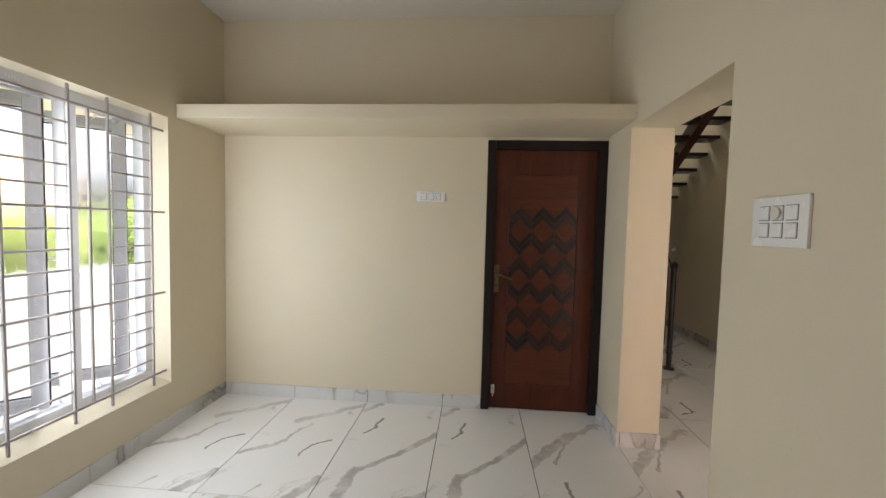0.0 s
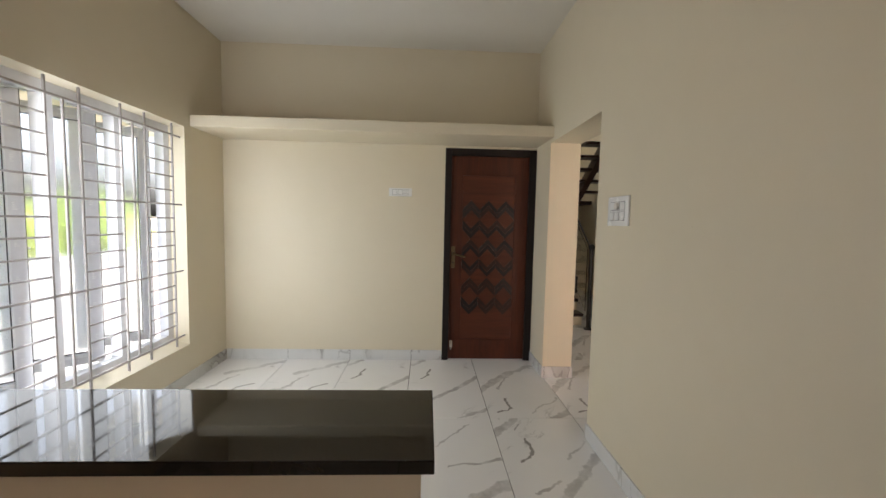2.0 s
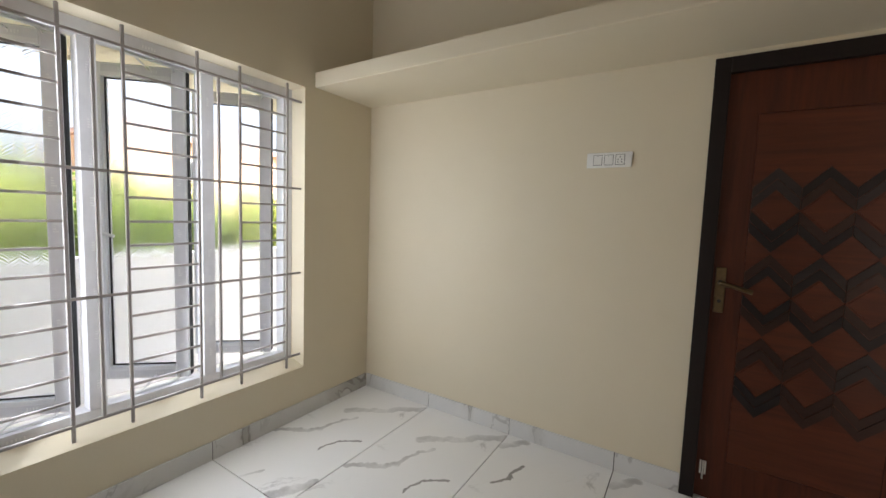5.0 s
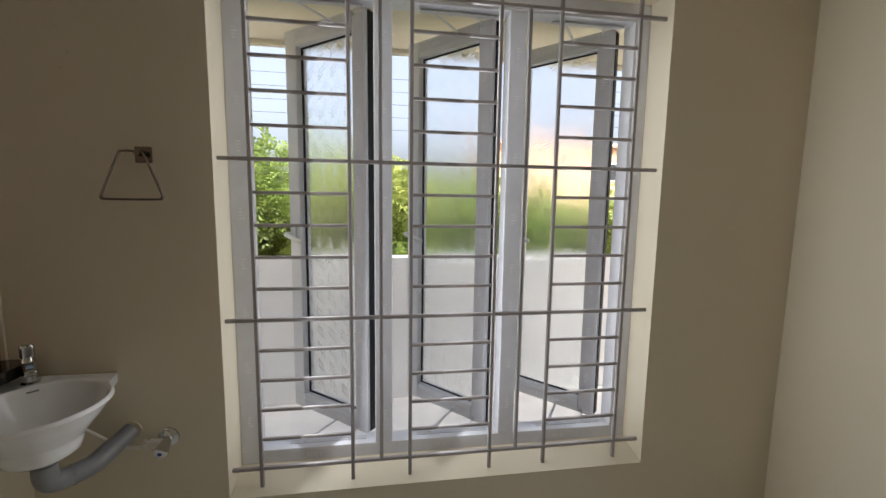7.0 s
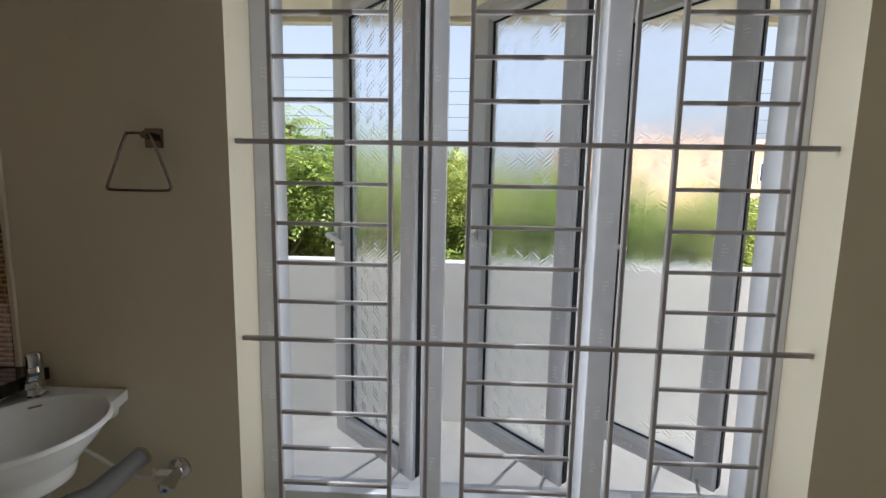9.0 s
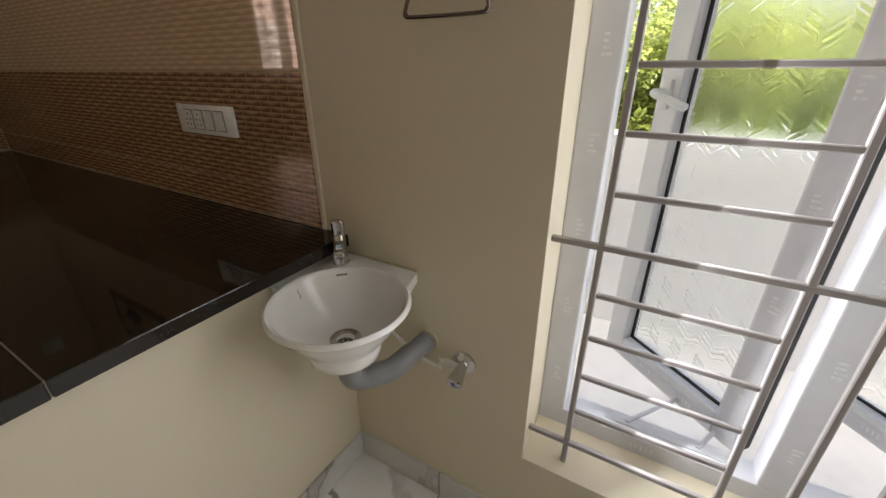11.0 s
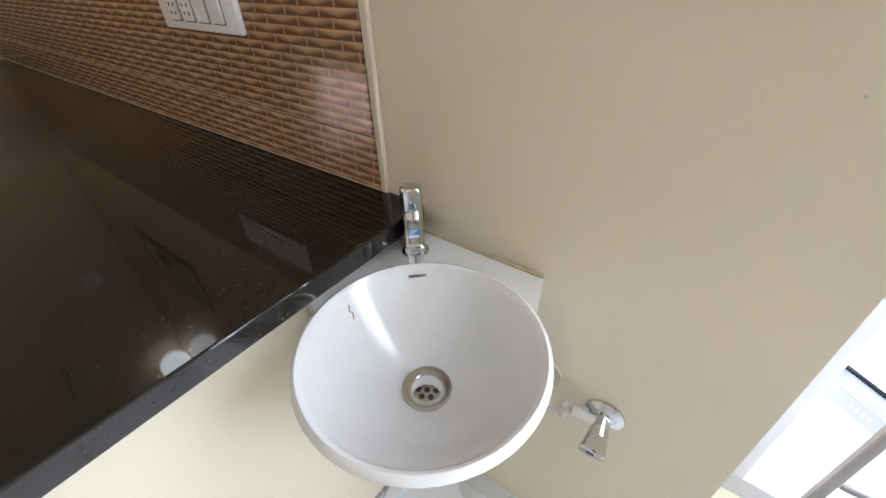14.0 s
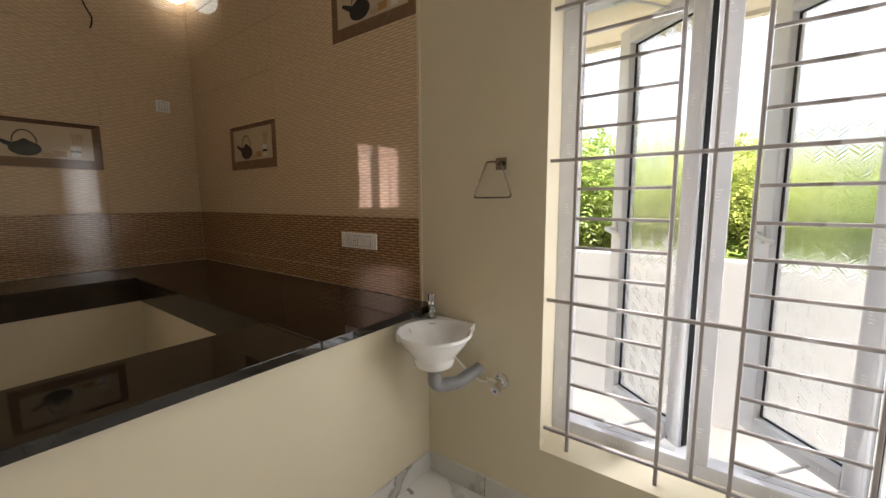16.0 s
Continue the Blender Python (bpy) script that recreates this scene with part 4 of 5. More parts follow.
def house(name, x0, x1, y0, y1, z1, mat, label, wins, face):
    h = thing(name, ((x0 + x1) / 2, (y0 + y1) / 2, -0.45), label, "house")
    part("wall", boxes((x0, x1, y0, y1, -0.45, z1)), mat, h)
    part("roof", boxes((x0 - 0.3, x1 + 0.3, y0 - 0.3, y1 + 0.3, z1, z1 + 0.25)), M_ROOF_RED if mat is M_BUILDING else mat, h)
    for u, z, w, hh in wins:
        if face == "x":
            wd = part("window", boxes((x1, x1 + 0.05, u, u + w, z, z + hh)), M_UPVC, h, "pale window frame")
            part("pane", boxes((x1 + 0.05, x1 + 0.06, u + 0.08, u + w - 0.08, z + 0.08, z + hh - 0.08)), M_WINDOW_DARK, wd)
        else:
            wd = part("window", boxes((u, u + w, y1, y1 + 0.05, z, z + hh)), M_UPVC, h, "pale window frame")
            part("pane", boxes((u + 0.08, u + w - 0.08, y1 + 0.05, y1 + 0.06, z + 0.08, z + hh - 0.08)), M_WINDOW_DARK, wd)


house("house", -33, -26, 9, 23, 5.2, M_BUILDING, "distant peach painted two-storey house with a flat roof", [(10 + 3.2 * k, z, 1.1, 1.2) for k in range(4) for z in (0.6, 3.0)], "x")
house("house", 1.2, 10, -13, -6.2, 5.5, M_PINK, "neighbouring house with pink painted walls", [(2.2 + 2.6 * k, z, 1.0, 1.2) for k in range(3) for z in (0.9, 3.6)], "y")
lines = thing("power_lines", (-16, 0, -0.45), "overhead power lines on a dark pole", "power line")
part("pole", rod(bmesh.new(), (-16, -9.2, -0.45), (-16, -9.2, 6.2), 0.11, 10, 0.08), M_BARK, lines)
for k, z in enumerate((5.9, 5.45, 5.0, 4.55, 4.1)):
    part("cable", tube(bmesh.new(), [(-16, -60 + 10 * j, z + 0.0007 * (10 * j - 60 - 0) ** 2 * 0.2 - 0.1) for j in range(13)], 0.008, 5), M_WIRE, lines)

# ---------- basin corner ----------
BX, BY, RIM = -2.112, 0.823, 0.800
basin = thing("wash_basin", (BX, BY, 0.60), "small white ceramic corner wash basin hung on the wall", "wash basin")


def oval(a):
    return 0.98 + 0.014 * math.cos(2 * (a - radians(43)))


bowl = lathe(bmesh.new(), [(0.022, -0.112), (0.05, -0.108), (0.081, -0.091), (0.109, -0.063), (0.134, -0.03), (0.148, -0.004), (0.1515, 0.003), (0.156, 0.006), (0.161, 0.003), (0.163, -0.004),
                           (0.156, -0.012), (0.141, -0.034), (0.121, -0.058), (0.105, -0.078), (0.096, -0.089), (0.090, -0.097), (0.088, -0.112), (0.084, -0.130), (0.070, -0.141), (0.03, -0.144)], (BX, BY, RIM), 56, lambda a: 1.0 * oval(a))
part("bowl", bowl, M_CERAMIC, basin, "", 50)
deck = bmesh.new()
x0, y0 = XW + 0.001, 0.632
ring = []
for k in range(15):
    a = radians(140 + k * (285 - 140) / 14)
    ring.append((BX + 0.156 * oval(a) * math.cos(a), BY + 0.156 * oval(a) * math.sin(a)))
outline = [(x0, 0.894)] + [p for p in ring if p[0] > x0 + 0.004 and p[1] > y0 + 0.004] + [(-2.085, y0), (x0, y0)]
vs = [deck.verts.new((u, v, RIM + 0.001)) for u, v in outline]
lo = [deck.verts.new((u, v, RIM - 0.028)) for u, v in outline]
deck.faces.new(vs)
deck.faces.new(lo[::-1])
for k in range(len(vs)):
    deck.faces.new((vs[k], lo[k], lo[(k + 1) % len(vs)], vs[(k + 1) % len(vs)]))
part("deck", deck, M_CERAMIC, basin, "triangular tap ledge filling the corner")
for row in ((XW + 0.001, XW + 0.040, 0.74, 0.87, 0.725, RIM - 0.029), (-2.20, -2.08, 0.633, 0.672, 0.725, RIM - 0.029)):
    part("bracket", box(bmesh.new(), *row, bevel=0.012), M_CERAMIC, basin, "", 40)
drain = part("drain", lathe(bmesh.new(), [(0.0215, -0.1085), (0.024, -0.1065), (0.0345, -0.1055), (0.036, -0.108), (0.036, -0.112)], (BX - 0.012, BY - 0.008, RIM), 32), M_STAINLESS, basin, "stainless waste fitting", 50)
sv = lathe(bmesh.new(), [(0.0005, -0.1140), (0.0210, -0.1140), (0.0215, -0.1085)], (BX - 0.012, BY - 0.008, RIM), 32)
part("strainer", sv, M_STAINLESS, drain, "", 50)
ho = bmesh.new()
for k in range(7):
    a, r = k * math.pi / 3, 0.0 if k == 6 else 0.0125
    c = (BX - 0.012 + r * math.cos(a), BY - 0.008 + r * math.sin(a), RIM - 0.1140)
    rod(ho, c, (c[0], c[1], c[2] + 0.0006), 0.0042, 12)
part("strainer_holes", ho, M_HOLE_SHADE, drain)
ov = (Vector((BX, BY, 0)) - Vector((XW, y0, 0))).normalized()
# small printed mark inside the rim, beside the tap
mark = bmesh.new()
for k in range(4):
    for dx, w in ((-0.0017, 0.0011), (0.0017, 0.0011)):
        u = -0.004 + 0.0066 * k + dx
        box(mark, u - w * 0.8, u + w * 0.8, -0.0006, 0.0006, -0.0042, 0.0042)
mark.transform(Matrix.Translation((BX - ov.x * 0.1424, BY - ov.y * 0.1424, RIM - 0.0095)) @ pose(0.0, 0, 0, 22, 0, math.degrees(math.atan2(ov.x, -ov.y))))
part("printed_mark", mark, M_INK, basin, "small dark printed mark")
mk = tube(bmesh.new(), [(BX - 0.006, BY - 0.1388, RIM - 0.014), (BX - 0.002, BY - 0.1350, RIM - 0.021), (BX - 0.0055, BY - 0.1329, RIM - 0.025), (BX - 0.002, BY - 0.1282, RIM - 0.032)], 0.0007, 5)
part("pen_mark", mk, M_RED_INK, basin, "brown pen squiggle")

# pillar tap on the ledge
TX, TY, TZ = -2.259, 0.694, RIM + 0.001
tap = thing("basin_tap", (TX, TY, TZ), "chrome pillar tap with a blue sticker", "tap")
tm = pose(TX, TY, TZ, 0, 0, math.degrees(math.atan2(BY - TY, BX - TX)))
part("base_ring", lathe(bmesh.new(), [(0.0, 0.0), (0.022, 0.0), (0.022, 0.003), (0.018, 0.006), (0.0, 0.006)], (TX, TY, TZ), 28), M_CHROME, tap, "", 40)
tb = lathe(bmesh.new(), [(0.0, 0.006), (0.0158, 0.006), (0.0158, 0.076), (0.0142, 0.078), (0.0142, 0.081), (0.0, 0.081)], (TX, TY, TZ), 32)
part("body", tb, M_CHROME, tap, "", 40)
sp = box(bmesh.new(), -0.008, 0.062, -0.0150, 0.0150, -0.011, 0.011, 0.0100, 5)
sp.transform(tm @ pose(0.005, 0, 0.058, 0, 12, 0))
spout = part("spout", sp, M_CHROME, tap, "", 40)
tip = rod(bmesh.new(), (0.057, 0, 0.042), (0.055, 0, 0.026), 0.0118, 24)
tip.transform(tm)
part("aerator", tip, M_CHROME, spout, "", 40)
st = box(bmesh.new(), 0.026, 0.046, -0.0080, 0.0080, 0.0110, 0.0114)
st.transform(tm @ pose(0.005, 0, 0.058, 0, 12, 0))
part("sticker", st, M_STICKER, spout, "blue and white sticker")
s2 = boxes((0.0395, 0.0455, -0.0074, 0.0074, 0.0115, 0.0118))
for k in range(3):
    box(s2, 0.029 + 0.0032 * k, 0.0302 + 0.0032 * k, -0.0062, 0.0062 - 0.003 * k, 0.0115, 0.0118)
s2.transform(tm @ pose(0.005, 0, 0.058, 0, 12, 0))
part("sticker_band", s2, M_PRINT, spout, "white print on the sticker")
# turning head: a cylinder with a slanted rounded crown and a flat thumb face in front
cap = lathe(bmesh.new(), [(0.0, 0.0), (0.0155, 0.0), (0.0165, 0.002), (0.0168, 0.030), (0.0160, 0.034), (0.0135, 0.0365), (0.0, 0.038)], (0, 0, 0), 36)
for v in cap.verts:
    if v.co.x > 0.0115:
        v.co.x = 0.0115 + (v.co.x - 0.0115) * 0.25
    v.co.z += 0.14 * v.co.x * (v.co.z / 0.038)
cap.transform(tm @ pose(0, 0, 0.0815, 0, 5, 0))
part("lever", cap, M_CHROME, tap, "turning head with a flat thumb face", 40)
# silicone seam where the ledge meets the two walls
seam = tube(bmesh.new(), [(XW + 0.002, 0.894, RIM + 0.002), (XW + 0.002, 0.80, RIM + 0.0025), (XW + 0.002, 0.634, RIM + 0.002)], [0.0028, 0.0034, 0.0022], 6)
part("silicone_seam", seam, M_SEAM, basin, "yellowed silicone line along the wall")

# waste pipe
pipe = thing("waste_pipe", (-2.13, 0.80, 0.49), "grey plastic waste pipe bent into the wall", "pipe")
cx, cy = BX - 0.012, BY - 0.008
part("tail", rod(bmesh.new(), (cx, cy, 0.585), (cx, cy, RIM - 0.140), 0.0235, 20), M_PVC, pipe, "", 40)
wall_end = Vector((XW + 0.001, cy + 0.108, 0.605))
mid = Vector((cx - 0.080, cy + 0.062, 0.562))
side = (mid - Vector((cx, cy, 0.562))).normalized()
up = (wall_end - mid).normalized()
bend = smooth_path([(cx, cy, 0.625), (cx, cy, 0.595), Vector((cx, cy, 0.572)) + side * 0.007, Vector((cx, cy, 0.562)) + side * 0.030, Vector((cx, cy, 0.562)) + side * 0.058], 6)
part("elbow", tube(bmesh.new(), bend, 0.0285, 24), M_PVC, pipe, "", 40)
run = smooth_path([Vector((cx, cy, 0.562)) + side * 0.050, mid - side * 0.024, mid + up * 0.004 - side * 0.004, mid + up * 0.030, mid + up * 0.07], 6)
part("outlet_bend", tube(bmesh.new(), run, 0.0290, 24), M_PVC, pipe, "", 40)
part("outlet", tube(bmesh.new(), [mid + up * 0.06, wall_end], 0.0262, 24), M_PVC, pipe, "", 40)
part("joint_ring", tube(bmesh.new(), [Vector((cx, cy, 0.562)) + side * 0.053, Vector((cx, cy, 0.562)) + side * 0.057], 0.0308, 24), M_PVC, pipe, "", 40)
pl = bmesh.new()
rod(pl, (XW, cy + 0.108, 0.605), (XW + 0.004, cy + 0.108, 0.605), 0.0295, 18)
part("cement_collar", pl, M_TILE_JOINT, pipe, "rough cement collar")

# angle valve and hose
VY, VZ = 1.031, 0.573
valve = thing("angle_valve", (XW, VY, VZ), "chrome angle valve with a blue dot on the wall", "valve")
fl = bmesh.new()
rod(fl, (XW, VY, VZ), (XW + 0.004, VY, VZ), 0.032, 26)
rod(fl, (XW + 0.004, VY, VZ), (XW + 0.012, VY, VZ), 0.030, 26, 0.015)
part("flange", fl, M_CHROME, valve, "", 35)
vd = Vector((0.955, 0.03, -0.31)).normalized()
o = Vector((XW, VY, VZ))
part("stem", rod(bmesh.new(), o + vd * 0.004, o + vd * 0.038, 0.0140, 18), M_CHROME, valve, "", 40)
kb = lathe(bmesh.new(), [(0.0, 0.0), (0.0145, 0.0), (0.0150, 0.010), (0.0205, 0.036), (0.0212, 0.039), (0.0195, 0.0415), (0.0, 0.0425)], (0, 0, 0), 36, lambda a: 1.0 + 0.11 * math.cos(3 * a))
kb.transform(Matrix.Translation(o + vd * 0.026) @ vd.to_track_quat("Z", "Y").to_matrix().to_4x4())
knob = part("knob", kb, M_CHROME, valve, "rounded three-sided knob", 40)
part("blue_dot", rod(bmesh.new(), o + vd * 0.0682, o + vd * 0.0692, 0.0065, 16), M_BLUE, knob, "blue cold-water dot")
nz = o + vd * 0.020
part("outlet_nut", rod(bmesh.new(), nz, nz + Vector((0.004, -0.046, 0.004)), 0.0105, 10), M_CREAM_PLASTIC, valve, "ivory plastic nut", 30)
hose = thing("water_hose", (XW + 0.03, 0.93, 0.58), "ivory flexible hose from valve to tap", "hose")
hp = smooth_path([nz + Vector((0.004, -0.05, 0.004)), (XW + 0.030, 0.955, 0.558), (XW + 0.035, 0.90, 0.575), (XW + 0.05, 0.84, 0.63), (TX + 0.005, TY + 0.05, 0.70), (TX, TY, RIM - 0.035)], 7)
part("tube", tube(bmesh.new(), hp, 0.0055, 8), M_CREAM_PLASTIC, hose, "", 60)
wn = bmesh.new()
c = Vector(hp[3])
for k in range(4):
    a = k * math.pi / 2
    rod(wn, c, c + Vector((0.3 * math.cos(a), 0, math.sin(a))).normalized() * 0.017, 0.005, 6)
part("wing_nut", wn, M_CREAM_PLASTIC, hose, "ivory wing nut")

# towel ring
towel = thing("towel_ring", (XW, 1.016, 1.478), "chrome triangular towel ring on a square plate", "towel ring")
part("plate", box(bmesh.new(), XW, XW + 0.008, 0.993, 1.038, 1.455, 1.503, 0.002), M_CHROME_DARK_REFLECTION, towel)
part("boss", rod(bmesh.new(), (XW + 0.008, 1.016, 1.482), (XW + 0.040, 1.016, 1.482), 0.009, 16), M_CHROME_DARK_REFLECTION, towel, "", 40)
tr = smooth_path([(XW + 0.034, 1.010, 1.486), (XW + 0.034, 0.975, 1.486), (XW + 0.034, 0.962, 1.474), (XW + 0.034, 0.912, 1.362), (XW + 0.034, 0.913, 1.350), (XW + 0.034, 0.925, 1.346), (XW + 0.034, 1.058, 1.346),
                  (XW + 0.034, 1.073, 1.352), (XW + 0.034, 1.073, 1.366), (XW + 0.034, 1.034, 1.470), (XW + 0.034, 1.022, 1.484)], 6)
part("ring", tube(bmesh.new(), tr, 0.0035, 10), M_CHROME_DARK_REFLECTION, towel, "", 60)

# ---------- switch plates ----------


def plate(name, axis, at, sign, u0, u1, z0, z1, cols, rows, label, sockets=(), fan=None):
    """A moulded switch plate lying on a wall; sockets: columns that hold socket holes."""
    t = thing(name, (at, (u0 + u1) / 2, z0) if axis == "x" else ((u0 + u1) / 2, at, z0), label, "switch plate")

    def slab(bm, a0, a1, b0, b1, d0, d1, bev=0.0):
        lo, hi = sorted((at + sign * d0, at + sign * d1))
        if axis == "x":
            return box(bm, lo, hi, a0, a1, b0, b1, bev)
        return box(bm, a0, a1, lo, hi, b0, b1, bev)
    part("cover", slab(bmesh.new(), u0, u1, z0, z1, 0, 0.011, 0.004), M_WHITE_PLASTIC, t, "", 40)
    mu, mz = (u1 - u0) * 0.13, (z1 - z0) * 0.16
    w, h = (u1 - u0 - 2 * mu) / cols, (z1 - z0 - 2 * mz) / rows
    for c in range(cols):
        for r in range(rows):
            ku, kz = w * 0.13, h * (0.10 if rows > 1 else 0.04)
            a0, b0 = u0 + mu + c * w + ku, z0 + mz + r * h + kz
            a1, b1 = u0 + mu + (c + 1) * w - ku, z0 + mz + (r + 1) * h - kz
            rk = part("module", slab(bmesh.new(), a0, a1, b0, b1, 0.011, 0.0150, 0.002), M_WHITE_PLASTIC, t)
            # thin dark slab imitates the shade in the gap
            part("module_gap", slab(bmesh.new(), a0 - 0.0022, a1 + 0.0022, b0 - 0.0022, b1 + 0.0022, 0.0105, 0.0114), M_PRINT_GAP_SHADE, rk, "dark rim painted as the shade in the gap round the module")
            if (c, r) == fan:
                fb = bmesh.new()
                p = Vector((at + sign * 0.0150, (a0 + a1) / 2, (b0 + b1) / 2))
                rod(fb, p, p + Vector((sign * 0.008, 0, 0)), min(w, h) * 0.36, 20)
                part("fan_knob", fb, M_CREAM_PLASTIC, rk, "round fan regulator knob", 40)
            elif c in sockets:
                hb = bmesh.new()
                for du, dz in ((0.5, 0.78), (0.28, 0.50), (0.72, 0.50), (0.28, 0.24), (0.72, 0.24)):
                    a, b = a0 + (a1 - a0) * du, b0 + (b1 - b0) * dz
                    slab(hb, a - 0.0022, a + 0.0022, b - 0.003, b + 0.003, 0.0148, 0.0154)
                part("socket_holes", hb, M_HOLE_SHADE, rk)
            else:
                hb = bmesh.new()
                slab(hb, (a0 + a1) / 2 - 0.002, (a0 + a1) / 2 + 0.002, b1 - 0.006, b1 - 0.004, 0.0148, 0.0154)
                part("mark", hb, M_PRINT_GAP_SHADE, rk)
    return t


plate("switch_plate", "y", YN, -1, -0.739, -0.516, 1.624, 1.703, 3, 1, "white three-module switch plate on the cream wall", (2,))
plate("switch_plate", "x", XE, -1, 1.489, 1.724, 1.387, 1.550, 3, 2, "white six-module switch plate with fan regulator", (), (1, 1))
plate("switch_plate", "x", XW + 0.008, 1, 0.028, 0.302, 1.081, 1.166, 4, 1, "white socket and switch plate on brown tiles", (0, 1))
plate("switch_plate", "y", YS + 0.008, 1, -2.143, -2.048, 2.010, 2.096, 1, 1, "white single socket plate high on beige tiles", (0,))

# lit globe by the ceiling and a stub of cable
globe = thing("wall_lamp", (-2.20, YS, 2.83), "lit round opal wall lamp near the ceiling", "lamp")
part("lamp_base", rod(bmesh.new(), (-2.203, YS + 0.007, 2.90), (-2.203, YS + 0.03, 2.90), 0.06, 24), M_WHITE_PLASTIC, globe, "", 40)
gb = bmesh.new()
bmesh.ops.create_uvsphere(gb, u_segments=28, v_segments=18, radius=0.096, matrix=Matrix.Translation((-2.203, YS + 0.105, 2.900)))
part("globe", gb, M_GLOBE, globe, "", 60)
cable = solid("loose_cable", tube(bmesh.new(), smooth_path([(-1.68, YS + 0.010, 2.78), (-1.69, YS + 0.012, 2.65), (-1.725, YS + 0.018, 2.56), (-1.712, YS + 0.015, 2.49)], 6), 0.005, 8), M_WIRE, "stub of dark cable hanging from the tiles", "cable", smooth=60)

# ---------- picture tiles ----------


def picture(parent, axis, at, sign, u0, z0, w, h):
    """A glazed tile printed with a kettle and kitchen things in a wooden frame."""
    def flat(outline, d, name, mat, onto, label=""):
        bm = bmesh.new()
        prism(bm, outline, axis, at + sign * d, at + sign * (d + 0.0006))
        return part(name, bm, mat, onto, label)
    pic = flat([(u0, z0), (u0 + w, z0), (u0 + w, z0 + h), (u0, z0 + h)], 0.0, "picture_tile", M_PIC_BG, parent, "tile printed with a black kettle in a wooden frame")
    b, bb = 0.046, 0.060
    e = u0 + w
    for o, mt in (([(u0, z0), (e, z0), (e - b, z0 + bb), (u0 + b, z0 + bb)], M_PIC_WOOD), ([(u0, z0 + h), (u0 + b, z0 + h - 0.028), (e - b, z0 + h - 0.028), (e, z0 + h)], M_PIC_FRAME),
                  ([(u0, z0), (u0 + b, z0 + bb), (u0 + b, z0 + h - 0.028), (u0, z0 + h)], M_PIC_WOOD), ([(e, z0), (e, z0 + h), (e - b, z0 + h - 0.028), (e - b, z0 + bb)], M_PIC_WOOD)):
        flat(o, 0.0008, "frame_strip", mt, pic)
    s = 1 if (axis == "y") == (sign < 0) else -1
    um = u0 + w / 2
    ku = um - s * 0.075
    zt = z0 + bb + 0.055
    flat([(ku + 0.074 * math.cos(a), zt + 0.046 * math.sin(a)) for a in [2 * math.pi * i / 22 for i in range(22)]], 0.0016, "kettle", M_PIC_BLACK, pic)
    flat([(ku - s * 0.06, zt), (ku - s * 0.135, zt + 0.045), (ku - s * 0.12, zt + 0.055), (ku - s * 0.05, zt + 0.03)][:: 1 if s > 0 else -1], 0.0024, "kettle_spout", M_PIC_BLACK, pic)
    flat([(ku - 0.03, zt + 0.042), (ku + 0.03, zt + 0.042), (ku + 0.008, zt + 0.058), (ku - 0.008, zt + 0.058)], 0.0024, "kettle_lid", M_PIC_BLACK, pic)
    arc = [(ku + 0.058 * math.cos(a), zt + 0.035 + 0.080 * math.sin(a)) for a in [math.pi * i / 14 for i in range(15)]]
    arc += [(ku + 0.052 * math.cos(a), zt + 0.035 + 0.073 * math.sin(a)) for a in [math.pi * i / 14 for i in range(14, -1, -1)]]
    flat(arc, 0.0024, "kettle_handle", M_PIC_BLACK, pic)
    flat([(um + s * 0.05, zt - 0.04), (um + s * 0.115, zt - 0.04), (um + s * 0.115, zt - 0.004), (um + s * 0.05, zt - 0.004)], 0.0016, "printed_block", M_PIC_TAN, pic)
    flat([(um + s * 0.005, zt - 0.045), (um + s * 0.05, zt - 0.045), (um + s * 0.06, zt - 0.02), (um - s * 0.01, zt - 0.02)], 0.0022, "printed_slice", M_PIC_PALE, pic)
    flat([(um + s * 0.14, zt - 0.04), (um + s * 0.185, zt - 0.04), (um + s * 0.19, zt + 0.035), (um + s * 0.135, zt + 0.035)], 0.0016, "printed_cup", M_PIC_WHITE, pic)
    for i, du in enumerate((0.15, 0.165, 0.18)):
        flat([(um + s * du, zt + 0.035), (um + s * (du + 0.006), zt + 0.035), (um + s * (du + 0.014 + 0.01 * i), zt + 0.115), (um + s * (du - 0.012 + 0.01 * i), zt + 0.115)], 0.0022, "printed_spoon", M_PIC_PALE, pic)
    flat([(um + s * 0.135, zt - 0.01), (um + s * 0.19, zt - 0.01), (um + s * 0.19, zt + 0.004), (um + s * 0.135, zt + 0.004)], 0.0022, "printed_band", M_PIC_BLACK, pic)


# ---------- tile pieces of walls and floor (last) ----------
ROWS_Z = [CT + 0.002, 0.954] + [1.254 + 0.3 * k for k in range(6)] + [TOP]
WEST_Y = [0.584, 0.0, -0.597, -1.193, YS + 0.008]
SOUTH_X = [XW + 0.008 + 0.598 * k for k in range(6)]
SOUTH_X[-1] = XE
shared = {}


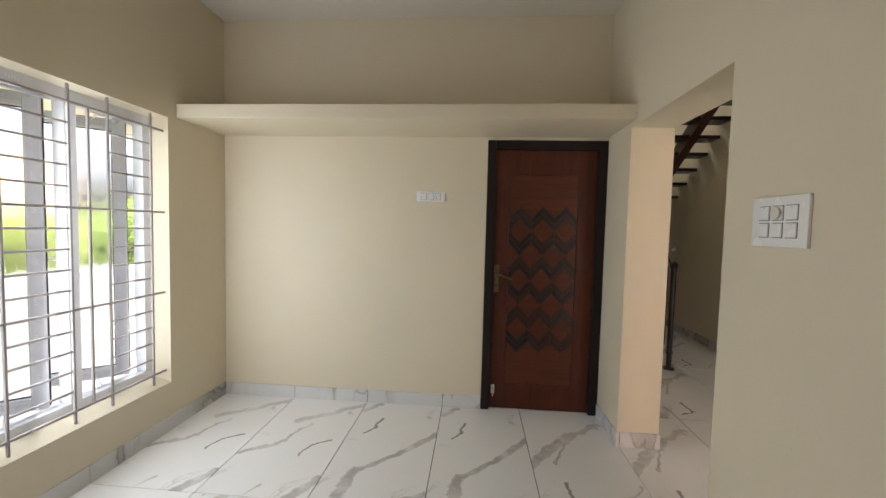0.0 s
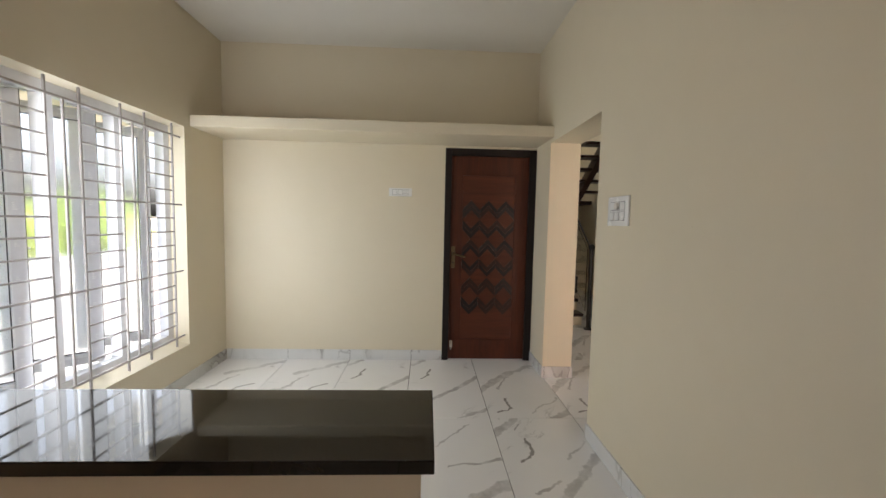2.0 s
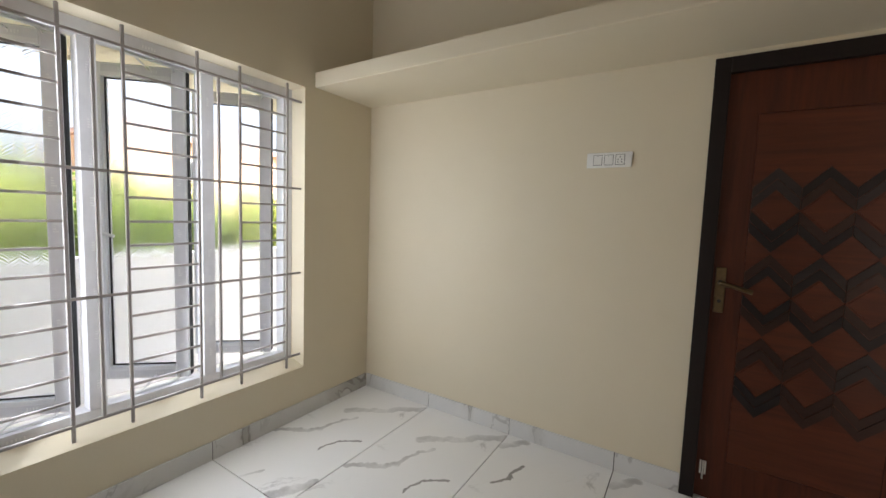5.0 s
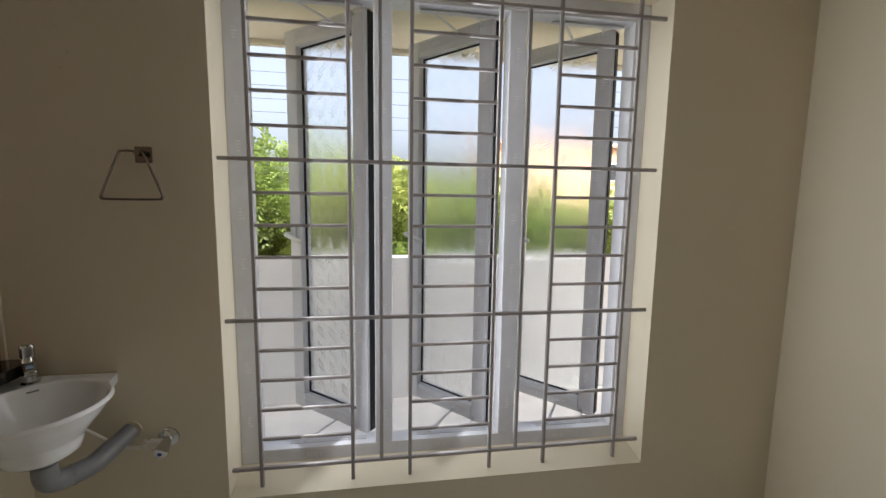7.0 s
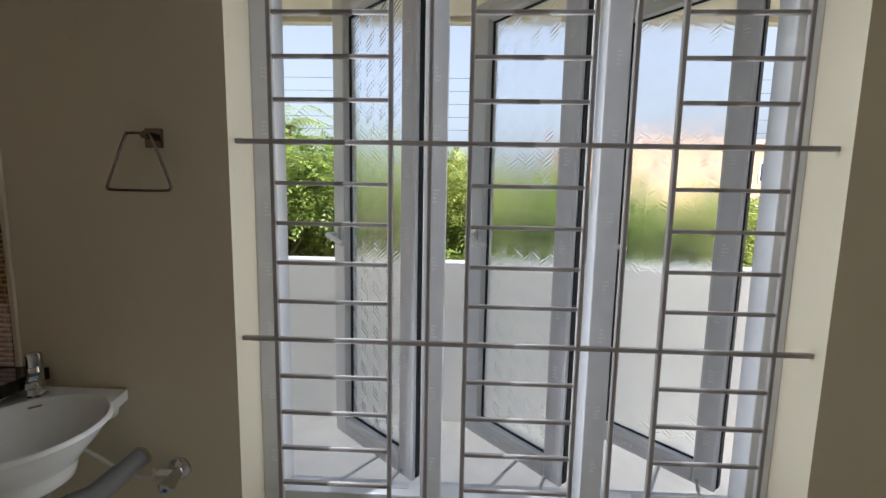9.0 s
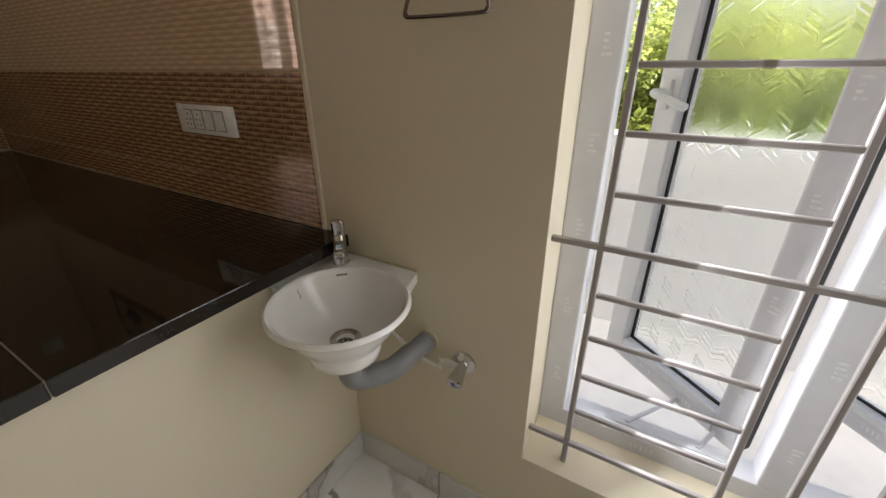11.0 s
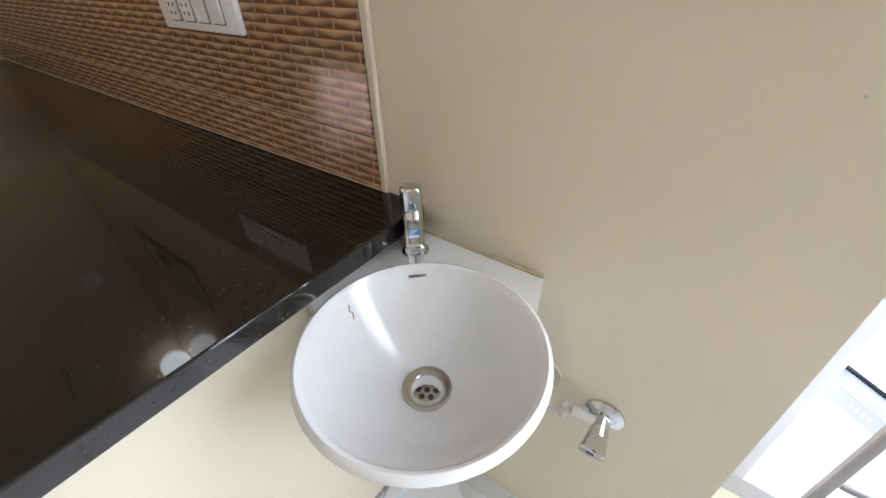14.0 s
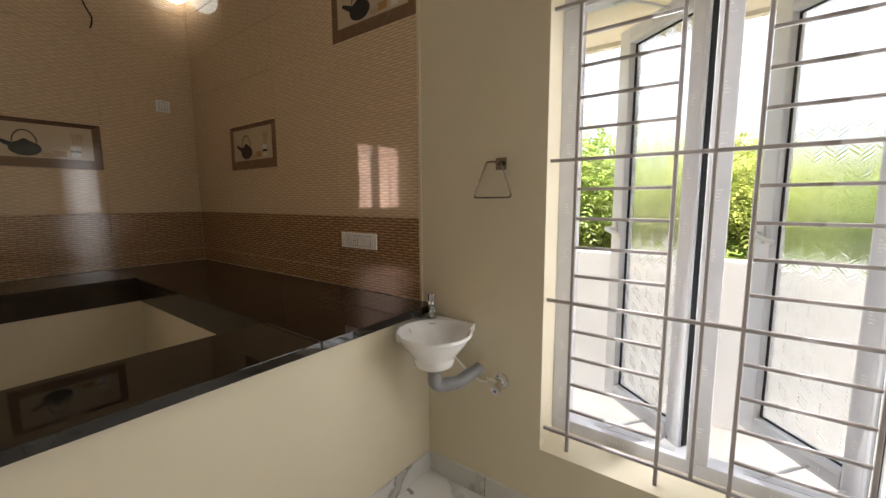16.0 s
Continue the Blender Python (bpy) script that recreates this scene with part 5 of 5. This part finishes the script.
def wall_tile(axis, at, sign, u0, u1, z0, z1, mat, parent):
    w, h = round(u1 - u0 - 0.0018, 4), round(z1 - z0 - 0.0018, 4)
    key = (axis, sign, w, h, mat.name)
    if key not in shared:
        bm = bmesh.new()
        lo, hi = sorted((0.0, sign * 0.007))
        if axis == "x":
            box(bm, lo, hi, -w / 2, w / 2, -h / 2, h / 2, 0.0012, 1)
        else:
            box(bm, -w / 2, w / 2, lo, hi, -h / 2, h / 2, 0.0012, 1)
        bmesh.ops.recalc_face_normals(bm, faces=bm.faces)
        me = bpy.data.meshes.new("wall_tile")
        bm.to_mesh(me)
        bm.free()
        me.materials.append(mat)
        shared[key] = me
    ob = new("wall_tile", shared[key])
    um, zm = (u0 + u1) / 2, (z0 + z1) / 2
    ob.location = (at, um, zm) if axis == "x" else (um, at, zm)
    ob.parent = parent
    return ob


part("tile_bed", boxes((XW, XW + 0.0055, YS, 0.582, CT, TOP)), M_TILE_JOINT, wall_west, "cream joints between the tiles")
part("edge_bead", box(bmesh.new(), XW, XW + 0.009, 0.585, 0.600, CT, TOP, 0.002, 1), M_TILE_JOINT, wall_west, "cream filler bead at the tile edge")
for a, b in zip(ROWS_Z, ROWS_Z[1:]):
    mat = M_WEAVE_DARK if b < 1.3 else M_WEAVE_LIGHT
    for y1, y0 in zip(WEST_Y, WEST_Y[1:]):
        ym = (y0 + y1) / 2
        if (abs(a - 1.554) < 0.01 and abs(ym + 0.895) < 0.05) or (abs(a - 2.154) < 0.01 and ym > 0):
            picture(wall_west, "x", XW + 0.0062, 1, y0 + 0.001, a + 0.001, y1 - y0 - 0.002, b - a - 0.002)
        else:
            wall_tile("x", XW + 0.001, 1, y0, y1, a, b, mat, wall_west)
sb = boxes((XW, KX0, YS, YS + 0.0055, CT, TOP), (KX1, XE, YS, YS + 0.0055, CT, TOP), (KX0, KX1, YS, YS + 0.0055, CT, KZ0), (KX0, KX1, YS, YS + 0.0055, KZ1, TOP))
part("tile_bed", sb, M_TILE_JOINT, wall_south, "cream joints between the tiles")
for a, b in zip(ROWS_Z, ROWS_Z[1:]):
    mat = M_WEAVE_DARK if b < 1.3 else M_WEAVE_LIGHT
    for x0, x1 in zip(SOUTH_X, SOUTH_X[1:]):
        if abs(a - 1.554) < 0.01 and abs(x0 - SOUTH_X[1]) < 0.01:
            picture(wall_south, "y", YS + 0.0062, 1, x0 + 0.001, a + 0.001, x1 - x0 - 0.002, b - a - 0.002)
            continue
        for u0, u1 in ((x0, min(x1, KX0)), (max(x0, KX1), x1)):
            if u1 - u0 > 0.01:
                wall_tile("y", YS + 0.001, 1, u0, u1, a, b, mat, wall_south)
        u0, u1 = max(x0, KX0), min(x1, KX1)
        if u1 - u0 > 0.01:
            for v0, v1 in ((a, min(b, KZ0)), (max(a, KZ1), b)):
                if v1 - v0 > 0.01:
                    wall_tile("y", YS + 0.001, 1, u0, u1, v0, v1, mat, wall_south)

# floor tiles 607 x 1200
FXS = [XW] + [-1.713 + 0.607 * k for k in range(8)]
FXS[-1] = 2.70
FYS = [YS] + [2.155 + 1.2 * k for k in range(-3, 5)] + [7.4]
tmesh = {}
LAID = {3: (4, 3, 4, 4, 3), 4: (0, 0, 1, 1, 2)}      # prints of the two tile rows before the door wall
for c, (x0, x1) in enumerate(zip(FXS, FXS[1:])):
    for r, (y0, y1) in enumerate(zip(FYS, FYS[1:])):
        kind = LAID[r][c] if r in LAID and c < 5 else (c * 2 + r * 3) % 5
        # pieces are cut from full 607 x 1200 tiles, so the print keeps the full tile's centre
        cx = x1 - 0.3035 if c == 0 else x0 + 0.3035
        cy = y1 - 0.6 if r == 0 else y0 + 0.6
        key = (kind, round(x0 - cx, 3), round(x1 - cx, 3), round(y0 - cy, 3), round(y1 - cy, 3))
        if key not in tmesh:
            bm = box(bmesh.new(), x0 - cx + 0.00225, x1 - cx - 0.00225, y0 - cy + 0.00225, y1 - cy - 0.00225, -0.010, 0.0, 0.0008, 1)
            me = bpy.data.meshes.new("floor_tile")
            bm.to_mesh(me)
            bm.free()
            me.materials.append(M_PRINTS[kind])
            tmesh[key] = me
        ob = new("floor_tile", tmesh[key])
        ob.location = (cx, cy, 0)
        ob.parent = floor

# skirting, in pieces


def skirting(name, axis, at, sign, u0, u1, joints):
    base = thing(name, (at, u0, 0) if axis == "x" else (u0, at, 0), "grey marble skirting tiles along the wall", "baseboard", kind="structure")
    cuts = [u0] + [j for j in joints if u0 + 0.02 < j < u1 - 0.02] + [u1]
    lo, hi = sorted((at, at + sign * 0.010))
    mid_at = at + sign * 0.006
    for j in cuts[1:-1]:
        row = (*sorted((at, mid_at)), j - 0.003, j + 0.003, 0.001, 0.098) if axis == "x" else (j - 0.003, j + 0.003, *sorted((at, mid_at)), 0.001, 0.098)
        part("joint", boxes(row), M_GROUT, base)
    for a, b in zip(cuts, cuts[1:]):
        row = (lo, hi, a + 0.0018, b - 0.0018, 0.0005, 0.10) if axis == "x" else (a + 0.0018, b - 0.0018, lo, hi, 0.0005, 0.10)
        part("skirting_tile", box(bmesh.new(), *row, bevel=0.0015), M_SKIRT, base)


JX = [-1.713 + 0.607 * k for k in range(-2, 9)]
JY = [2.155 + 1.2 * k for k in range(-4, 6)]
skirting("baseboard", "x", XW, 1, 0.640, YN - 0.010, JY)
skirting("baseboard", "y", YN, -1, XW + 0.010, DX0, JX)
skirting("baseboard", "x", XE, -1, OY1, YN - 0.012, JY)
skirting("baseboard", "y", OY1, -1, XE - 0.010, XE2 + 0.010, JX)
skirting("baseboard", "x", XE, -1, -1.20, OY0, JY)
skirting("baseboard", "y", 0.630, 1, XW, -0.358, JX)
skirting("baseboard", "x", -0.368, 1, 0.345, 0.630, [])
skirting("baseboard", "x", -1.715, 1, -1.285, 0.335, JY)
skirting("baseboard", "y", 0.345, -1, -1.715, -0.358, JX)
skirting("baseboard", "y", -1.295, 1, -1.705, XE - 0.01, JX)
skirting("baseboard", "x", 2.70, -1, -0.3, 7.39, JY)
